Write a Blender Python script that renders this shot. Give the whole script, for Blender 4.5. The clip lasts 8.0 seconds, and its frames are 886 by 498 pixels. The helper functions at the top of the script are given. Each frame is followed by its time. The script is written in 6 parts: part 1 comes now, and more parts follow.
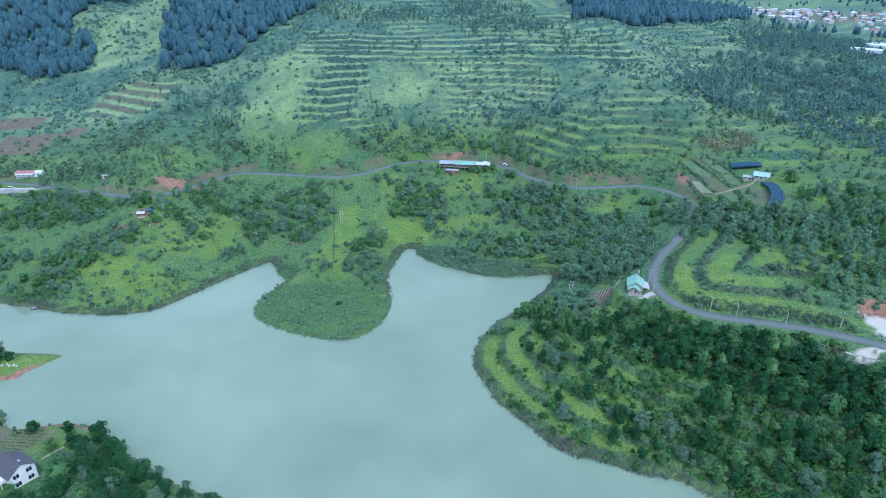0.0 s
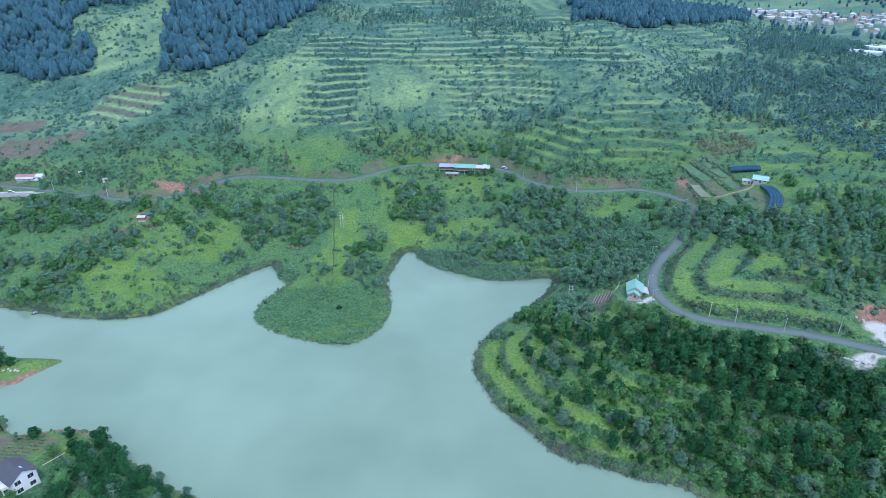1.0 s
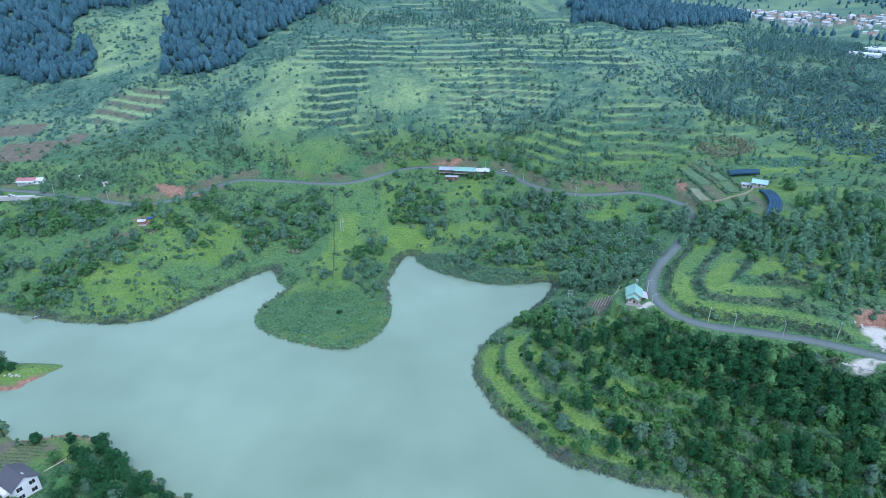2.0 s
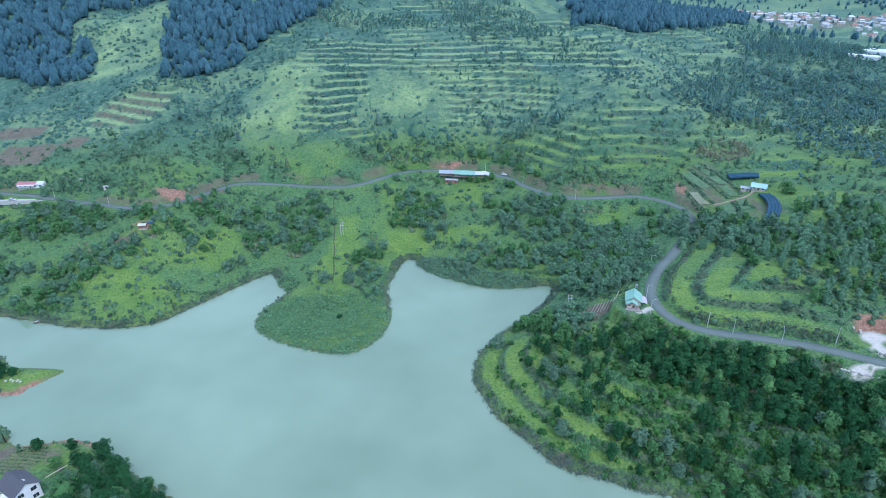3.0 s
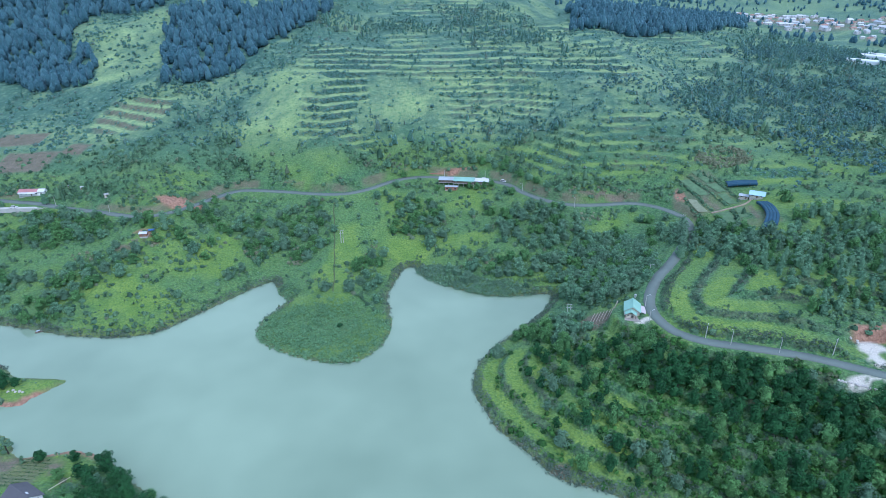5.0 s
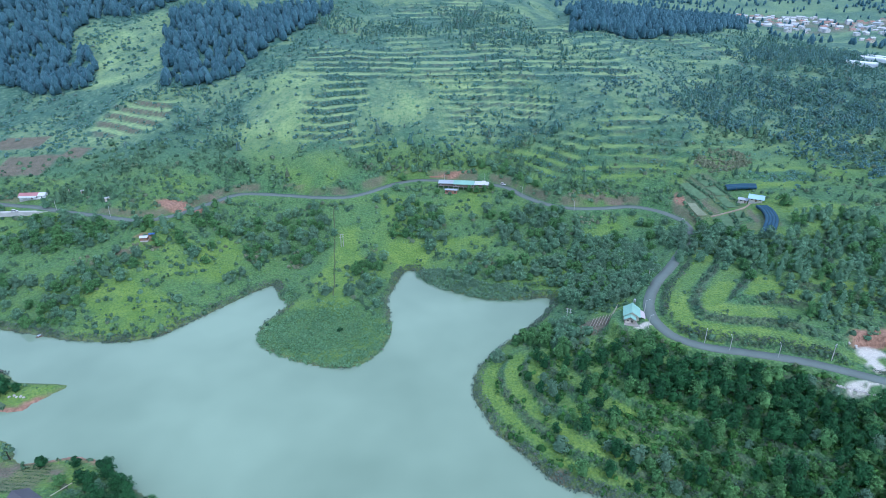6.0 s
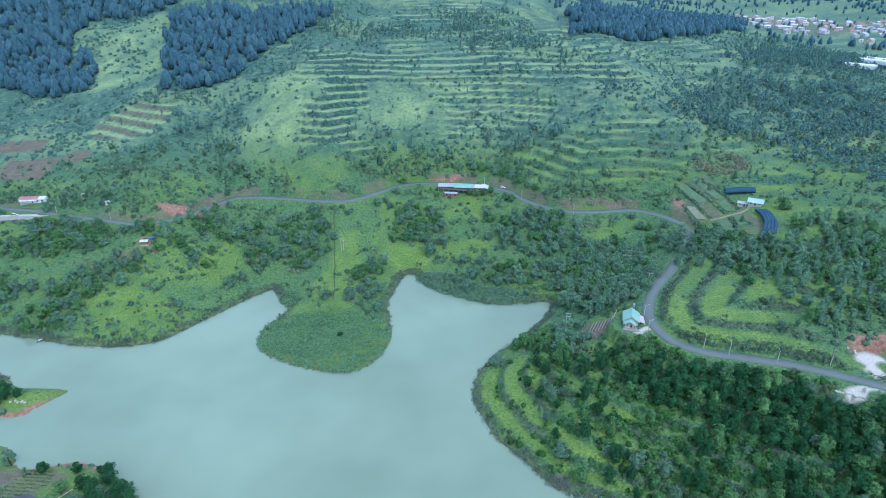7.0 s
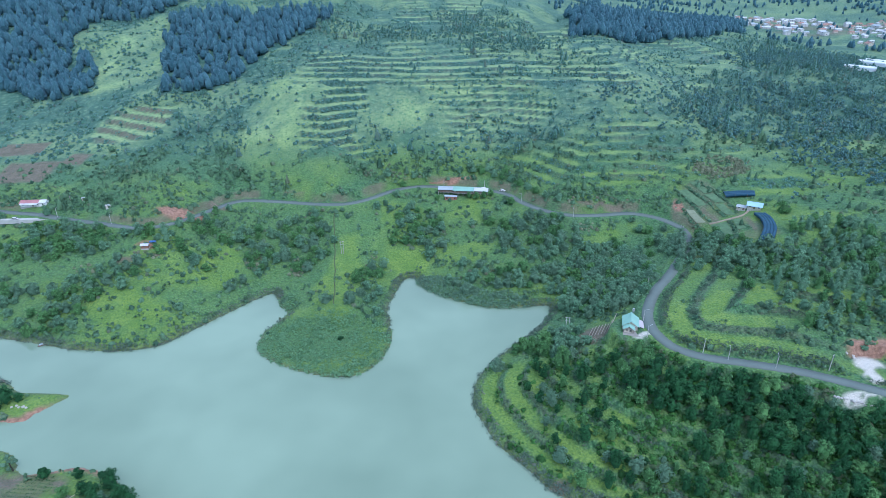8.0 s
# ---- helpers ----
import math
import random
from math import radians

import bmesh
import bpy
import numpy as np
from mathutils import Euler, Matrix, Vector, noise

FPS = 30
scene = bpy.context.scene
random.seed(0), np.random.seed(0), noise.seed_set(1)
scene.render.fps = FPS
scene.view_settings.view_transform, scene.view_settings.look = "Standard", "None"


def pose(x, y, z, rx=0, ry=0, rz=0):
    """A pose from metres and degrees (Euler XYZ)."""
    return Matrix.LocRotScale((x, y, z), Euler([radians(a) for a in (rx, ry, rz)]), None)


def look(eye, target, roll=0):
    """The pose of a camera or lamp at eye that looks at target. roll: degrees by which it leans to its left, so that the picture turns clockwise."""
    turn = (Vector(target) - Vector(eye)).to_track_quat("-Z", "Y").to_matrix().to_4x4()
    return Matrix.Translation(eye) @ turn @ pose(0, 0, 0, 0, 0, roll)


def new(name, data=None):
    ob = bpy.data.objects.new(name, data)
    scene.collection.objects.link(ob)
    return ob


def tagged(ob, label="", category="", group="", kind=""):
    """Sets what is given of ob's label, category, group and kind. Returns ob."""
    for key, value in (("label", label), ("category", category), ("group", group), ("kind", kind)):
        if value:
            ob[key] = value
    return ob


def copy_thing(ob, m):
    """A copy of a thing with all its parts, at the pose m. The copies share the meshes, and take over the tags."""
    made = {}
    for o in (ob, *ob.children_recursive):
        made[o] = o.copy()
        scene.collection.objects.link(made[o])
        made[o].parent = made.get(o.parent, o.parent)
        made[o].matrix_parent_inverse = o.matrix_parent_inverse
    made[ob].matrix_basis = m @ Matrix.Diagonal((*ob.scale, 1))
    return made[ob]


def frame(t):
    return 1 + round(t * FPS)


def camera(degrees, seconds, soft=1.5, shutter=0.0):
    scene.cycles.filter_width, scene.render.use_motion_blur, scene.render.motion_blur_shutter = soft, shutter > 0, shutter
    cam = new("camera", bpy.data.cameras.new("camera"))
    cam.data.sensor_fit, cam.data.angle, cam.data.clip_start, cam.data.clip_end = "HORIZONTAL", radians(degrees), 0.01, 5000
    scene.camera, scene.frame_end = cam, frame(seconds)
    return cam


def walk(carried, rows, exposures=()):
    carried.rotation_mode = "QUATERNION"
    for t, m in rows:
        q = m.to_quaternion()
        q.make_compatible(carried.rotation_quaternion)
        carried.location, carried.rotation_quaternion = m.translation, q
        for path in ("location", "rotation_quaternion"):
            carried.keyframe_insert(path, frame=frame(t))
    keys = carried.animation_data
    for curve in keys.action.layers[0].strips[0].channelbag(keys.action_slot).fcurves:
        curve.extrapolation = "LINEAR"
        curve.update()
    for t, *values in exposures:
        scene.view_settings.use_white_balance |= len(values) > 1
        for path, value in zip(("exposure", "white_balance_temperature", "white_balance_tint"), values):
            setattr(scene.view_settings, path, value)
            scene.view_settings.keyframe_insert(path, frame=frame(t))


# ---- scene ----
cam = camera(73.7, 8.0, 0.85)


def rise(t):
    """The drone climbs almost straight up and keeps its view."""
    s = (t - 4) / 4
    x, y, z = -0.07 * s - 0.06 * s * s, 1.32 * s + 0.06 * s * s, 168 + 10.07 * s + 0.08 * s * s
    down = 25.08 + 0.008 * s + 0.009 * s * s + 0.034 * s ** 3
    yaw = -0.065 * s - 0.008 * s * s
    return pose(x, y, z, 90 - down, 0, yaw) @ pose(0, 0, 0, 0, 0, -0.174 - 0.101 * s)


walk(cam, [(t, rise(t)) for t in (0.0, 1.0, 2.0, 3.0, 4.0, 5.0, 6.0, 7.0, 8.0)],
     [(0.0, 0.41, 5130, 17), (8.0, 0.41, 5130, 17)])

# ---- world and sun: a bright overcast sky ----
SUN_UP, SUN_ROUND = 55, 150
world = bpy.data.worlds.new("overcast_sky")
scene.world = world
world.use_nodes = True
wn, wl = world.node_tree.nodes, world.node_tree.links
wn.clear()
sky = wn.new("ShaderNodeTexSky")
sky.sky_type, sky.sun_disc = "NISHITA", False
sky.sun_elevation, sky.sun_rotation = radians(SUN_UP), radians(SUN_ROUND)
sky.air_density, sky.dust_density, sky.ozone_density = 1.0, 4.0, 1.0
veil = wn.new("ShaderNodeMixRGB")
veil.inputs[0].default_value = 0.65
veil.inputs[2].default_value = (7.0, 8.4, 9.4, 1)
wl.new(sky.outputs[0], veil.inputs[1])
back = wn.new("ShaderNodeBackground")
back.inputs[1].default_value = 0.13
wl.new(veil.outputs[0], back.inputs[0])
wout = wn.new("ShaderNodeOutputWorld")
wl.new(back.outputs[0], wout.inputs[0])
sun = new("sun", bpy.data.lights.new("sun", "SUN"))
sun.data.energy, sun.data.angle, sun.data.color = 1.2, radians(20), (1.0, 0.96, 0.9)
a, b = radians(SUN_UP), radians(SUN_ROUND)
sun.matrix_world = look((math.sin(b) * math.cos(a) * 300, math.cos(b) * math.cos(a) * 300, math.sin(a) * 300), (0, 0, 0))

# ---- terrain: shore line, road line and the height of the land ----
NORTH_SHORE = [(-235, 270), (-214, 265), (-196, 260), (-175, 258), (-161, 259), (-150, 263), (-139, 276), (-123, 297), (-115, 308), (-105, 318),
    (-101, 315), (-95, 302), (-90, 298), (-90, 290), (-97, 277), (-98, 265), (-94, 255), (-83, 246), (-67, 239), (-50, 235), (-39, 239), (-32, 249),
    (-28, 265), (-29, 280), (-32, 300), (-29, 318), (-25, 335), (-16.8, 337), (-14, 328), (-1.4, 315), (15.4, 305), (28, 300), (43, 300), (63, 301)]
EAST_SHORE = [(56, 283), (46, 270), (35, 259), (24, 245), (16.8, 234), (14, 223), (14, 211), (18.2, 200), (22, 190), (29, 181), (36, 172), (39, 167),
    (46, 161), (56, 158), (66, 153), (77, 150), (85, 146), (92, 139), (112, 118), (154, 84), (224, 28), (238, -84), (84, -224)]
WEST_SHORE = [(-84, -168), (-98, -28), (-70, 70), (-59, 129), (-76, 141), (-90, 147), (-102, 154), (-115, 162), (-127, 171), (-136, 176), (-146,
    178), (-155, 176), (-167, 175), (-178, 186), (-203, 190), (-252, 199), (-241, 210), (-190, 204), (-183, 209), (-178, 216), (-175, 223), (-199,
    225), (-210, 232), (-245, 246), (-322, 260), (-325, 286), (-273, 279)]
ROAD_LINE = [(-462, 428), (-364, 403), (-305, 386), (-279, 381), (-255, 372), (-230, 365), (-197, 356), (-178, 364), (-162, 386), (-151, 402), (-140,
    406), (-115, 403), (-90, 398), (-70, 398), (-55, 407), (-36, 427), (-19.6, 435), (0, 434), (32, 426), (48, 417), (57, 400), (70, 384), (85, 375),
    (104, 374), (127, 377), (141, 371), (150, 360), (154, 346), (148, 325), (126, 290), (111, 270), (101, 252), (97, 238), (98, 227), (102, 218),
    (112, 211), (129, 206), (148, 200), (169, 189), (210, 165), (280, 133), (378, 84)]


def spline(points, steps=6, closed=False):
    """A smooth line through the points."""
    p = np.array(points, float)
    n, out = len(p), []
    for i in range(n if closed else n - 1):
        if closed:
            a, b, c, d = p[i - 1], p[i], p[(i + 1) % n], p[(i + 2) % n]
        else:
            a, b, c, d = p[max(i - 1, 0)], p[i], p[i + 1], p[min(i + 2, n - 1)]
        for k in range(steps):
            u = k / steps
            out.append(0.5 * (2 * b + (c - a) * u + (2 * a - 5 * b + 4 * c - d) * u * u + (3 * b - a - 3 * c + d) * u ** 3))
    if not closed:
        out.append(p[-1])
    return np.array(out)


def lattice(ix, iy, seed):
    v = np.sin(ix * 127.1 + iy * 311.7 + seed * 74.7) * 43758.5453
    return v - np.floor(v)


def noise2(x, y, seed=0):
    """Smooth value noise, 0 to 1."""
    ix, iy = np.floor(x), np.floor(y)
    fx, fy = x - ix, y - iy
    fx, fy = fx * fx * (3 - 2 * fx), fy * fy * (3 - 2 * fy)
    a, b = lattice(ix, iy, seed), lattice(ix + 1, iy, seed)
    c, d = lattice(ix, iy + 1, seed), lattice(ix + 1, iy + 1, seed)
    return (a + (b - a) * fx) * (1 - fy) + (c + (d - c) * fx) * fy


def fbm(x, y, size, seed=0, octaves=4):
    out, amp, tot = 0, 1.0, 0.0
    for k in range(octaves):
        out = out + amp * noise2(x / size * 2 ** k + 17.3 * k, y / size * 2 ** k - 9.1 * k, seed + k)
        tot += amp
        amp *= 0.5
    return out / tot


def ramp(v, lo, hi):
    u = np.clip((v - lo) / (hi - lo), 0, 1)
    return u * u * (3 - 2 * u)


def line_distance(x, y, line):
    best = np.full(np.shape(x), 1e9)
    for (ax, ay), (bx, by) in zip(line[:-1], line[1:]):
        dx, dy = bx - ax, by - ay
        u = np.clip(((x - ax) * dx + (y - ay) * dy) / (dx * dx + dy * dy + 1e-9), 0, 1)
        best = np.minimum(best, (x - ax - u * dx) ** 2 + (y - ay - u * dy) ** 2)
    return np.sqrt(best)


def within(x, y, ring):
    hit = np.zeros(np.shape(x), bool)
    for (ax, ay), (bx, by) in zip(ring, np.roll(ring, -1, axis=0)):
        if ay != by:
            hit ^= ((ay > y) != (by > y)) & (x < (bx - ax) * (y - ay) / (by - ay) + ax)
    return hit


def oval(x, y, cx, cy, rx, ry, turn=0.0):
    """1 in the middle of a leaning oval, 0 outside it."""
    c, s = math.cos(radians(turn)), math.sin(radians(turn))
    u, v = ((x - cx) * c + (y - cy) * s) / rx, (-(x - cx) * s + (y - cy) * c) / ry
    return 1 - ramp(np.sqrt(u * u + v * v), 0.75, 1.1)


SHORE = spline(NORTH_SHORE + EAST_SHORE + WEST_SHORE, 4, True)
ROAD = spline(ROAD_LINE, 6)
LAKE_SIDE = np.vstack([ROAD, [(700, -28), (700, -1260), (-1260, -1260), (-1260, 462)]])
ROAD_Z = 28.0


def base_land(x, y):
    """The land without its steps: height, distance to the shore (negative in the lake), distance to the road, whether it lies below the road."""
    shore = np.vstack([SHORE, SHORE[:1]])
    ds = line_distance(x, y, shore) * np.where(within(x, y, SHORE), -1, 1)
    dr = line_distance(x, y, ROAD)
    below = within(x, y, LAKE_SIDE)
    low = 0.6 * ramp(ds, 0, 1.5) + (ROAD_Z - 0.6) * np.clip(ds, 0, None) / (np.clip(ds, 0, None) + dr + 0.01)
    marsh = oval(x, y, *(-63, 263, 38, 34)) * ramp(-y, *(-294, -274))
    low = low * (1 - marsh) + 0.45 * marsh
    k1 = np.interp(x, [-560, -280, -210, -126, -28, 84, 175, 238, 322, 560], [0.2, 0.25, 0.30, 0.50, 0.56, 0.50, 0.42, 0.24, 0.14, 0.10])
    k2 = np.interp(x, [-700, -350, -168, -84, 56, 280, 560], [0.36, 0.36, 0.32, 0.2, 0.165, 0.17, 0.10])
    k1 = k1 * (1 - 0.6 * ramp(x, *(101, 119)) * ramp(-y, *(-301, -266)))
    d1 = 119
    climb = k1 * np.minimum(dr, d1) + k2 * np.clip(dr - d1, 0, 364) + 0.04 * np.clip(dr - d1 - 364, 0, 700)
    climb = climb + (fbm(x, y, 126, 3) - 0.5) * 22 * ramp(dr, *(56, 224)) * ramp(y, *(350, 476))
    gorge = np.exp(-((x - 105 - (y - 658) * 0.25) / 36) ** 2) * ramp(y, *(616, 728))
    climb = climb - 16.8 * gorge
    far = ramp(np.hypot(x, y), 1300, 3600)
    climb = climb + far * (fbm(x, y, 900, 11) - 0.35) * 330
    z = np.where(below, low, ROAD_Z + climb)
    bed = -0.4 - 3.5 * ramp(-ds, 0, 20)
    return np.where(ds < 0, bed, z), ds, dr, below


def plot(x, y, cx, cy, hx, hy, turn, soft=1.0):
    """1 inside a leaning field with crisp edges."""
    c, s = math.cos(radians(turn)), math.sin(radians(turn))
    u, v = (x - cx) * c + (y - cy) * s, -(x - cx) * s + (y - cy) * c
    return (1 - ramp(np.abs(u), hx - soft, hx + soft)) * (1 - ramp(np.abs(v), hy - soft, hy + soft))


def inner_field(x, y, dr, below):
    """1 on the terraced field inside the road bend."""
    whole = ramp(x, 98, 106) * (1 - below) * ramp(dr, 4.2, 5.5) * (1 - ramp(y, 290, 318)) * (1 - ramp(dr, 72, 88))
    return whole * (1 - 0.75 * ramp(x, 150, 172) * ramp(fbm(x, y, 22, 13, 2), 0.35, 0.55))


def ladder_field(x, y):
    """1 on the narrow ladder of short steps up the hill."""
    steps = plot(x, y, -84, 532, 18, 30, 8, 2.5)
    steps = np.maximum(steps, plot(x, y, -93, 480, 22, 27, 4, 2.5))
    return np.maximum(steps, plot(x, y, -63, 457, 11, 9, 0, 2.5))


def terraces(x, y, dr, below):
    """How strongly the land is cut into steps."""
    prom = oval(x, y, *(84, 206, 95, 84)) * (1 - ramp(y, 230, 246))
    hill = (1 - below) * ramp(dr, *(11.2, 28)) * (1 - ramp(dr, *(380, 430))) * ramp(x, *(-62, -50)) * (1 - ramp(x, *(300, 380))) * ramp(y, *(350, 367))
    patchy = 0.25 + 0.75 * ramp(fbm(x, y, 63, 21, 2), 0.34, 0.5)
    patchy = patchy * (0.2 + 0.8 * ramp(fbm(x * 0.4, y, 20, 22, 3), 0.38, 0.54))
    hill = hill * (1 - 0.95 * oval(x, y, *(-33, 500, 42, 46))) * (1 - 0.8 * oval(x, y, *(-20, 455, 60, 20)))
    left = plot(x, y, -262, 501, 32, 26, -6, 3.0)
    top = plot(x, y, -40, 578, 92, 38, 0, 8.0)
    farm = 1 - oval(x, y, 178, 350, 26, 52)
    return farm * np.clip(np.maximum.reduce([prom * below, inner_field(x, y, dr, below), hill * patchy, ladder_field(x, y) * (1 - below), left, top]), 0, 1)


LEVELS_Z = [-20.0, 0.0, 92.0, 140.0, 260.0]
LEVELS_Q = [-20 / 4.5, 0.0, 92 / 4.5, 92 / 4.5 + 48 / 3.1, 92 / 4.5 + 168 / 3.1]


def land(x, y):
    """Height and the step's phase (0 to 0.7 is the flat, above it the bank)."""
    x, y = np.asarray(x, float), np.asarray(y, float)
    z, ds, dr, below = base_land(x, y)
    w = terraces(x, y, dr, below)
    inner = inner_field(x, y, dr, below) > 0.02
    lift = (fbm(x, y, 60, 5, 3) - 0.5) * 3.4
    low_lift = 1.46 + (fbm(x, y, 30, 6, 2) - 0.5) * 1.0
    away = dr + (fbm(x, y, 26, 9, 2) - 0.5) * 4.0
    q = np.where(below, (z + low_lift) / 3.4, np.interp(z + lift, LEVELS_Z, LEVELS_Q))
    q = np.where(inner, np.where(away < 7.5, (away - 7.5) / 6.0, (away - 7.5) / 16.0), q)
    fr = q - np.floor(q)
    qs = np.floor(q) + 0.2 * np.clip(fr / 0.68, 0, 1) + 0.8 * ramp(fr, 0.68, 0.95)
    stepped = np.where(below, qs * 3.4 - low_lift, np.interp(qs, LEVELS_Q, LEVELS_Z) - lift)
    stepped = np.where(inner, ROAD_Z + 1.7 + 2.7 * qs, stepped)
    w = w * ramp(ds, 3, 8)
    z = np.where(ds > 0, z * (1 - w) + np.maximum(stepped, 0.4) * w, z)
    z = z + np.where(ds > 1, (fbm(x, y, 9, 8, 3) - 0.5) * (1.2 - 0.7 * w) * ramp(ds, 1, 8), 0)
    pad = oval(x, y, *(179, 202, 14, 11.2)) * (1 - below)
    pad = ramp(pad, 0.35, 0.65)
    z = z * (1 - pad) + (ROAD_Z + 0.1) * pad
    yard = ramp(oval(x, y, 88, 235, 11, 12), 0.3, 0.7)
    z = z * (1 - yard) + 26.3 * yard
    bed = 1 - ramp(dr, 4.0, 7.5)
    z = z * (1 - bed) + (ROAD_Z - 0.12) * bed
    return z, ds, dr, below, w, fr


# ---- materials ----
def material(name, rough=0.8, spec=0.3, metal=0.0):
    m = bpy.data.materials.new(name)
    m.use_nodes = True
    b = m.node_tree.nodes["Principled BSDF"]
    b.inputs["Roughness"].default_value, b.inputs["Metallic"].default_value = rough, metal
    b.inputs["Specular IOR Level"].default_value = spec
    return m, m.node_tree.nodes, m.node_tree.links, b


def mixed(nodes, links, fac, a, b, how="MIX"):
    """A colour mix; a, b and fac are sockets or plain values."""
    n = nodes.new("ShaderNodeMixRGB")
    n.blend_type = how
    for i, v in enumerate((fac, a, b)):
        if hasattr(v, "is_linked"):
            links.new(v, n.inputs[i])
        elif isinstance(v, tuple):
            n.inputs[i].default_value = (*v, 1)
        else:
            n.inputs[i].default_value = v
    return n.outputs[0]


def grain(nodes, links, size, detail=4, lo=0.35, hi=0.65, stretch=None):
    """Noise of that size in metres, spread to 0..1."""
    geo = nodes.new("ShaderNodeNewGeometry")
    src = geo.outputs["Position"]
    if stretch:
        mp = nodes.new("ShaderNodeMapping")
        mp.inputs["Scale"].default_value = stretch
        links.new(src, mp.inputs[0])
        src = mp.outputs[0]
    n = nodes.new("ShaderNodeTexNoise")
    n.inputs["Scale"].default_value, n.inputs["Detail"].default_value = 1 / size, detail
    links.new(src, n.inputs["Vector"])
    r = nodes.new("ShaderNodeMapRange")
    r.inputs[1].default_value, r.inputs[2].default_value = lo, hi
    links.new(n.outputs["Fac"], r.inputs[0])
    return r.outputs[0]


def relief(nodes, links, bsdf, height, strength, distance):
    b = nodes.new("ShaderNodeBump")
    b.inputs["Strength"].default_value, b.inputs["Distance"].default_value = strength, distance
    links.new(height, b.inputs["Height"])
    links.new(b.outputs[0], bsdf.inputs["Normal"])


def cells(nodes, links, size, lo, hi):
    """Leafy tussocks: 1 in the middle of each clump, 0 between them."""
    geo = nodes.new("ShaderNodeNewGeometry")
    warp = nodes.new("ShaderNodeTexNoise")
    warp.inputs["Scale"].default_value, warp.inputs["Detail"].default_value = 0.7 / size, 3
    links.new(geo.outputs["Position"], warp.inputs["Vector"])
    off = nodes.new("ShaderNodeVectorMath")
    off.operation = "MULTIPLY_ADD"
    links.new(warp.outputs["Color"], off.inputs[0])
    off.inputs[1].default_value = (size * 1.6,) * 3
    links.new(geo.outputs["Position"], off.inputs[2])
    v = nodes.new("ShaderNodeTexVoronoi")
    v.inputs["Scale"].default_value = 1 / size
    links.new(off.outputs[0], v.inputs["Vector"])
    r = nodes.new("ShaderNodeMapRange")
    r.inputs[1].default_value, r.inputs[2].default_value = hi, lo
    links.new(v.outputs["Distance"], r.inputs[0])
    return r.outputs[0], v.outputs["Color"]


def plain(name, colour, rough=0.7, spec=0.3, metal=0.0, size=0.8, spread=0.25, bump=0.02):
    """A worn surface: colour with stains at two scales and a fine relief."""
    m, n, l, b = material(name, rough, spec, metal)
    dark = tuple(c * (1 - spread) for c in colour)
    big = mixed(n, l, grain(n, l, size * 4), dark, colour)
    fine = mixed(n, l, grain(n, l, size * 0.3), tuple(c * (1 - spread * 0.6) for c in colour), colour)
    l.new(mixed(n, l, 0.45, big, fine), b.inputs["Base Color"])
    relief(n, l, b, grain(n, l, size * 0.2), 0.4, bump)
    return m


def leafy(name, dark, light, old=None, rough=0.6, spec=0.2, tint=False, sheen=0.0, vary=0.5, fleck=0.0):
    """Leaves: each leaf and each plant a little different."""
    m, n, l, b = material(name, rough, spec)
    geo = n.new("ShaderNodeNewGeometry")
    if tint:
        at = n.new("ShaderNodeAttribute")
        at.attribute_name = "tint"
        plant = at.outputs["Fac"]
    else:
        plant = n.new("ShaderNodeObjectInfo").outputs["Random"]
    body = mixed(n, l, plant, dark, light)
    leaf = mixed(n, l, geo.outputs["Random Per Island"], tuple(c * (1 - vary) for c in dark), tuple(min(1, c * (1 + vary)) for c in light))
    col = mixed(n, l, 0.5, body, leaf)
    if old:
        r = n.new("ShaderNodeMapRange")
        r.inputs[1].default_value, r.inputs[2].default_value = 0.9, 0.97
        l.new(plant, r.inputs[0])
        col = mixed(n, l, r.outputs[0], col, old)
    if fleck:
        mottle = grain(n, l, fleck, 3, 0.36, 0.64)
        col = mixed(n, l, mixed(n, l, mottle, (0.25, 0.25, 0.25), (0, 0, 0)), col, mixed(n, l, 0.7, col, (0.008, 0.028, 0.018)))
        relief(n, l, b, mottle, 0.8, fleck * 0.5)
    l.new(col, b.inputs["Base Color"])
    # Sheen, used on far foliage, is tinted blue to imitate haze.
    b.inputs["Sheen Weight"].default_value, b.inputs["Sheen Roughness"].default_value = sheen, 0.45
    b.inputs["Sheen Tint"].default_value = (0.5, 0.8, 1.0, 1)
    thin, mix = n.new("ShaderNodeBsdfTranslucent"), n.new("ShaderNodeMixShader")
    l.new(col, thin.inputs[0])
    mix.inputs[0].default_value = 0.14
    l.new(b.outputs[0], mix.inputs[1])
    l.new(thin.outputs[0], mix.inputs[2])
    l.new(mix.outputs[0], n["Material Output"].inputs[0])
    return m


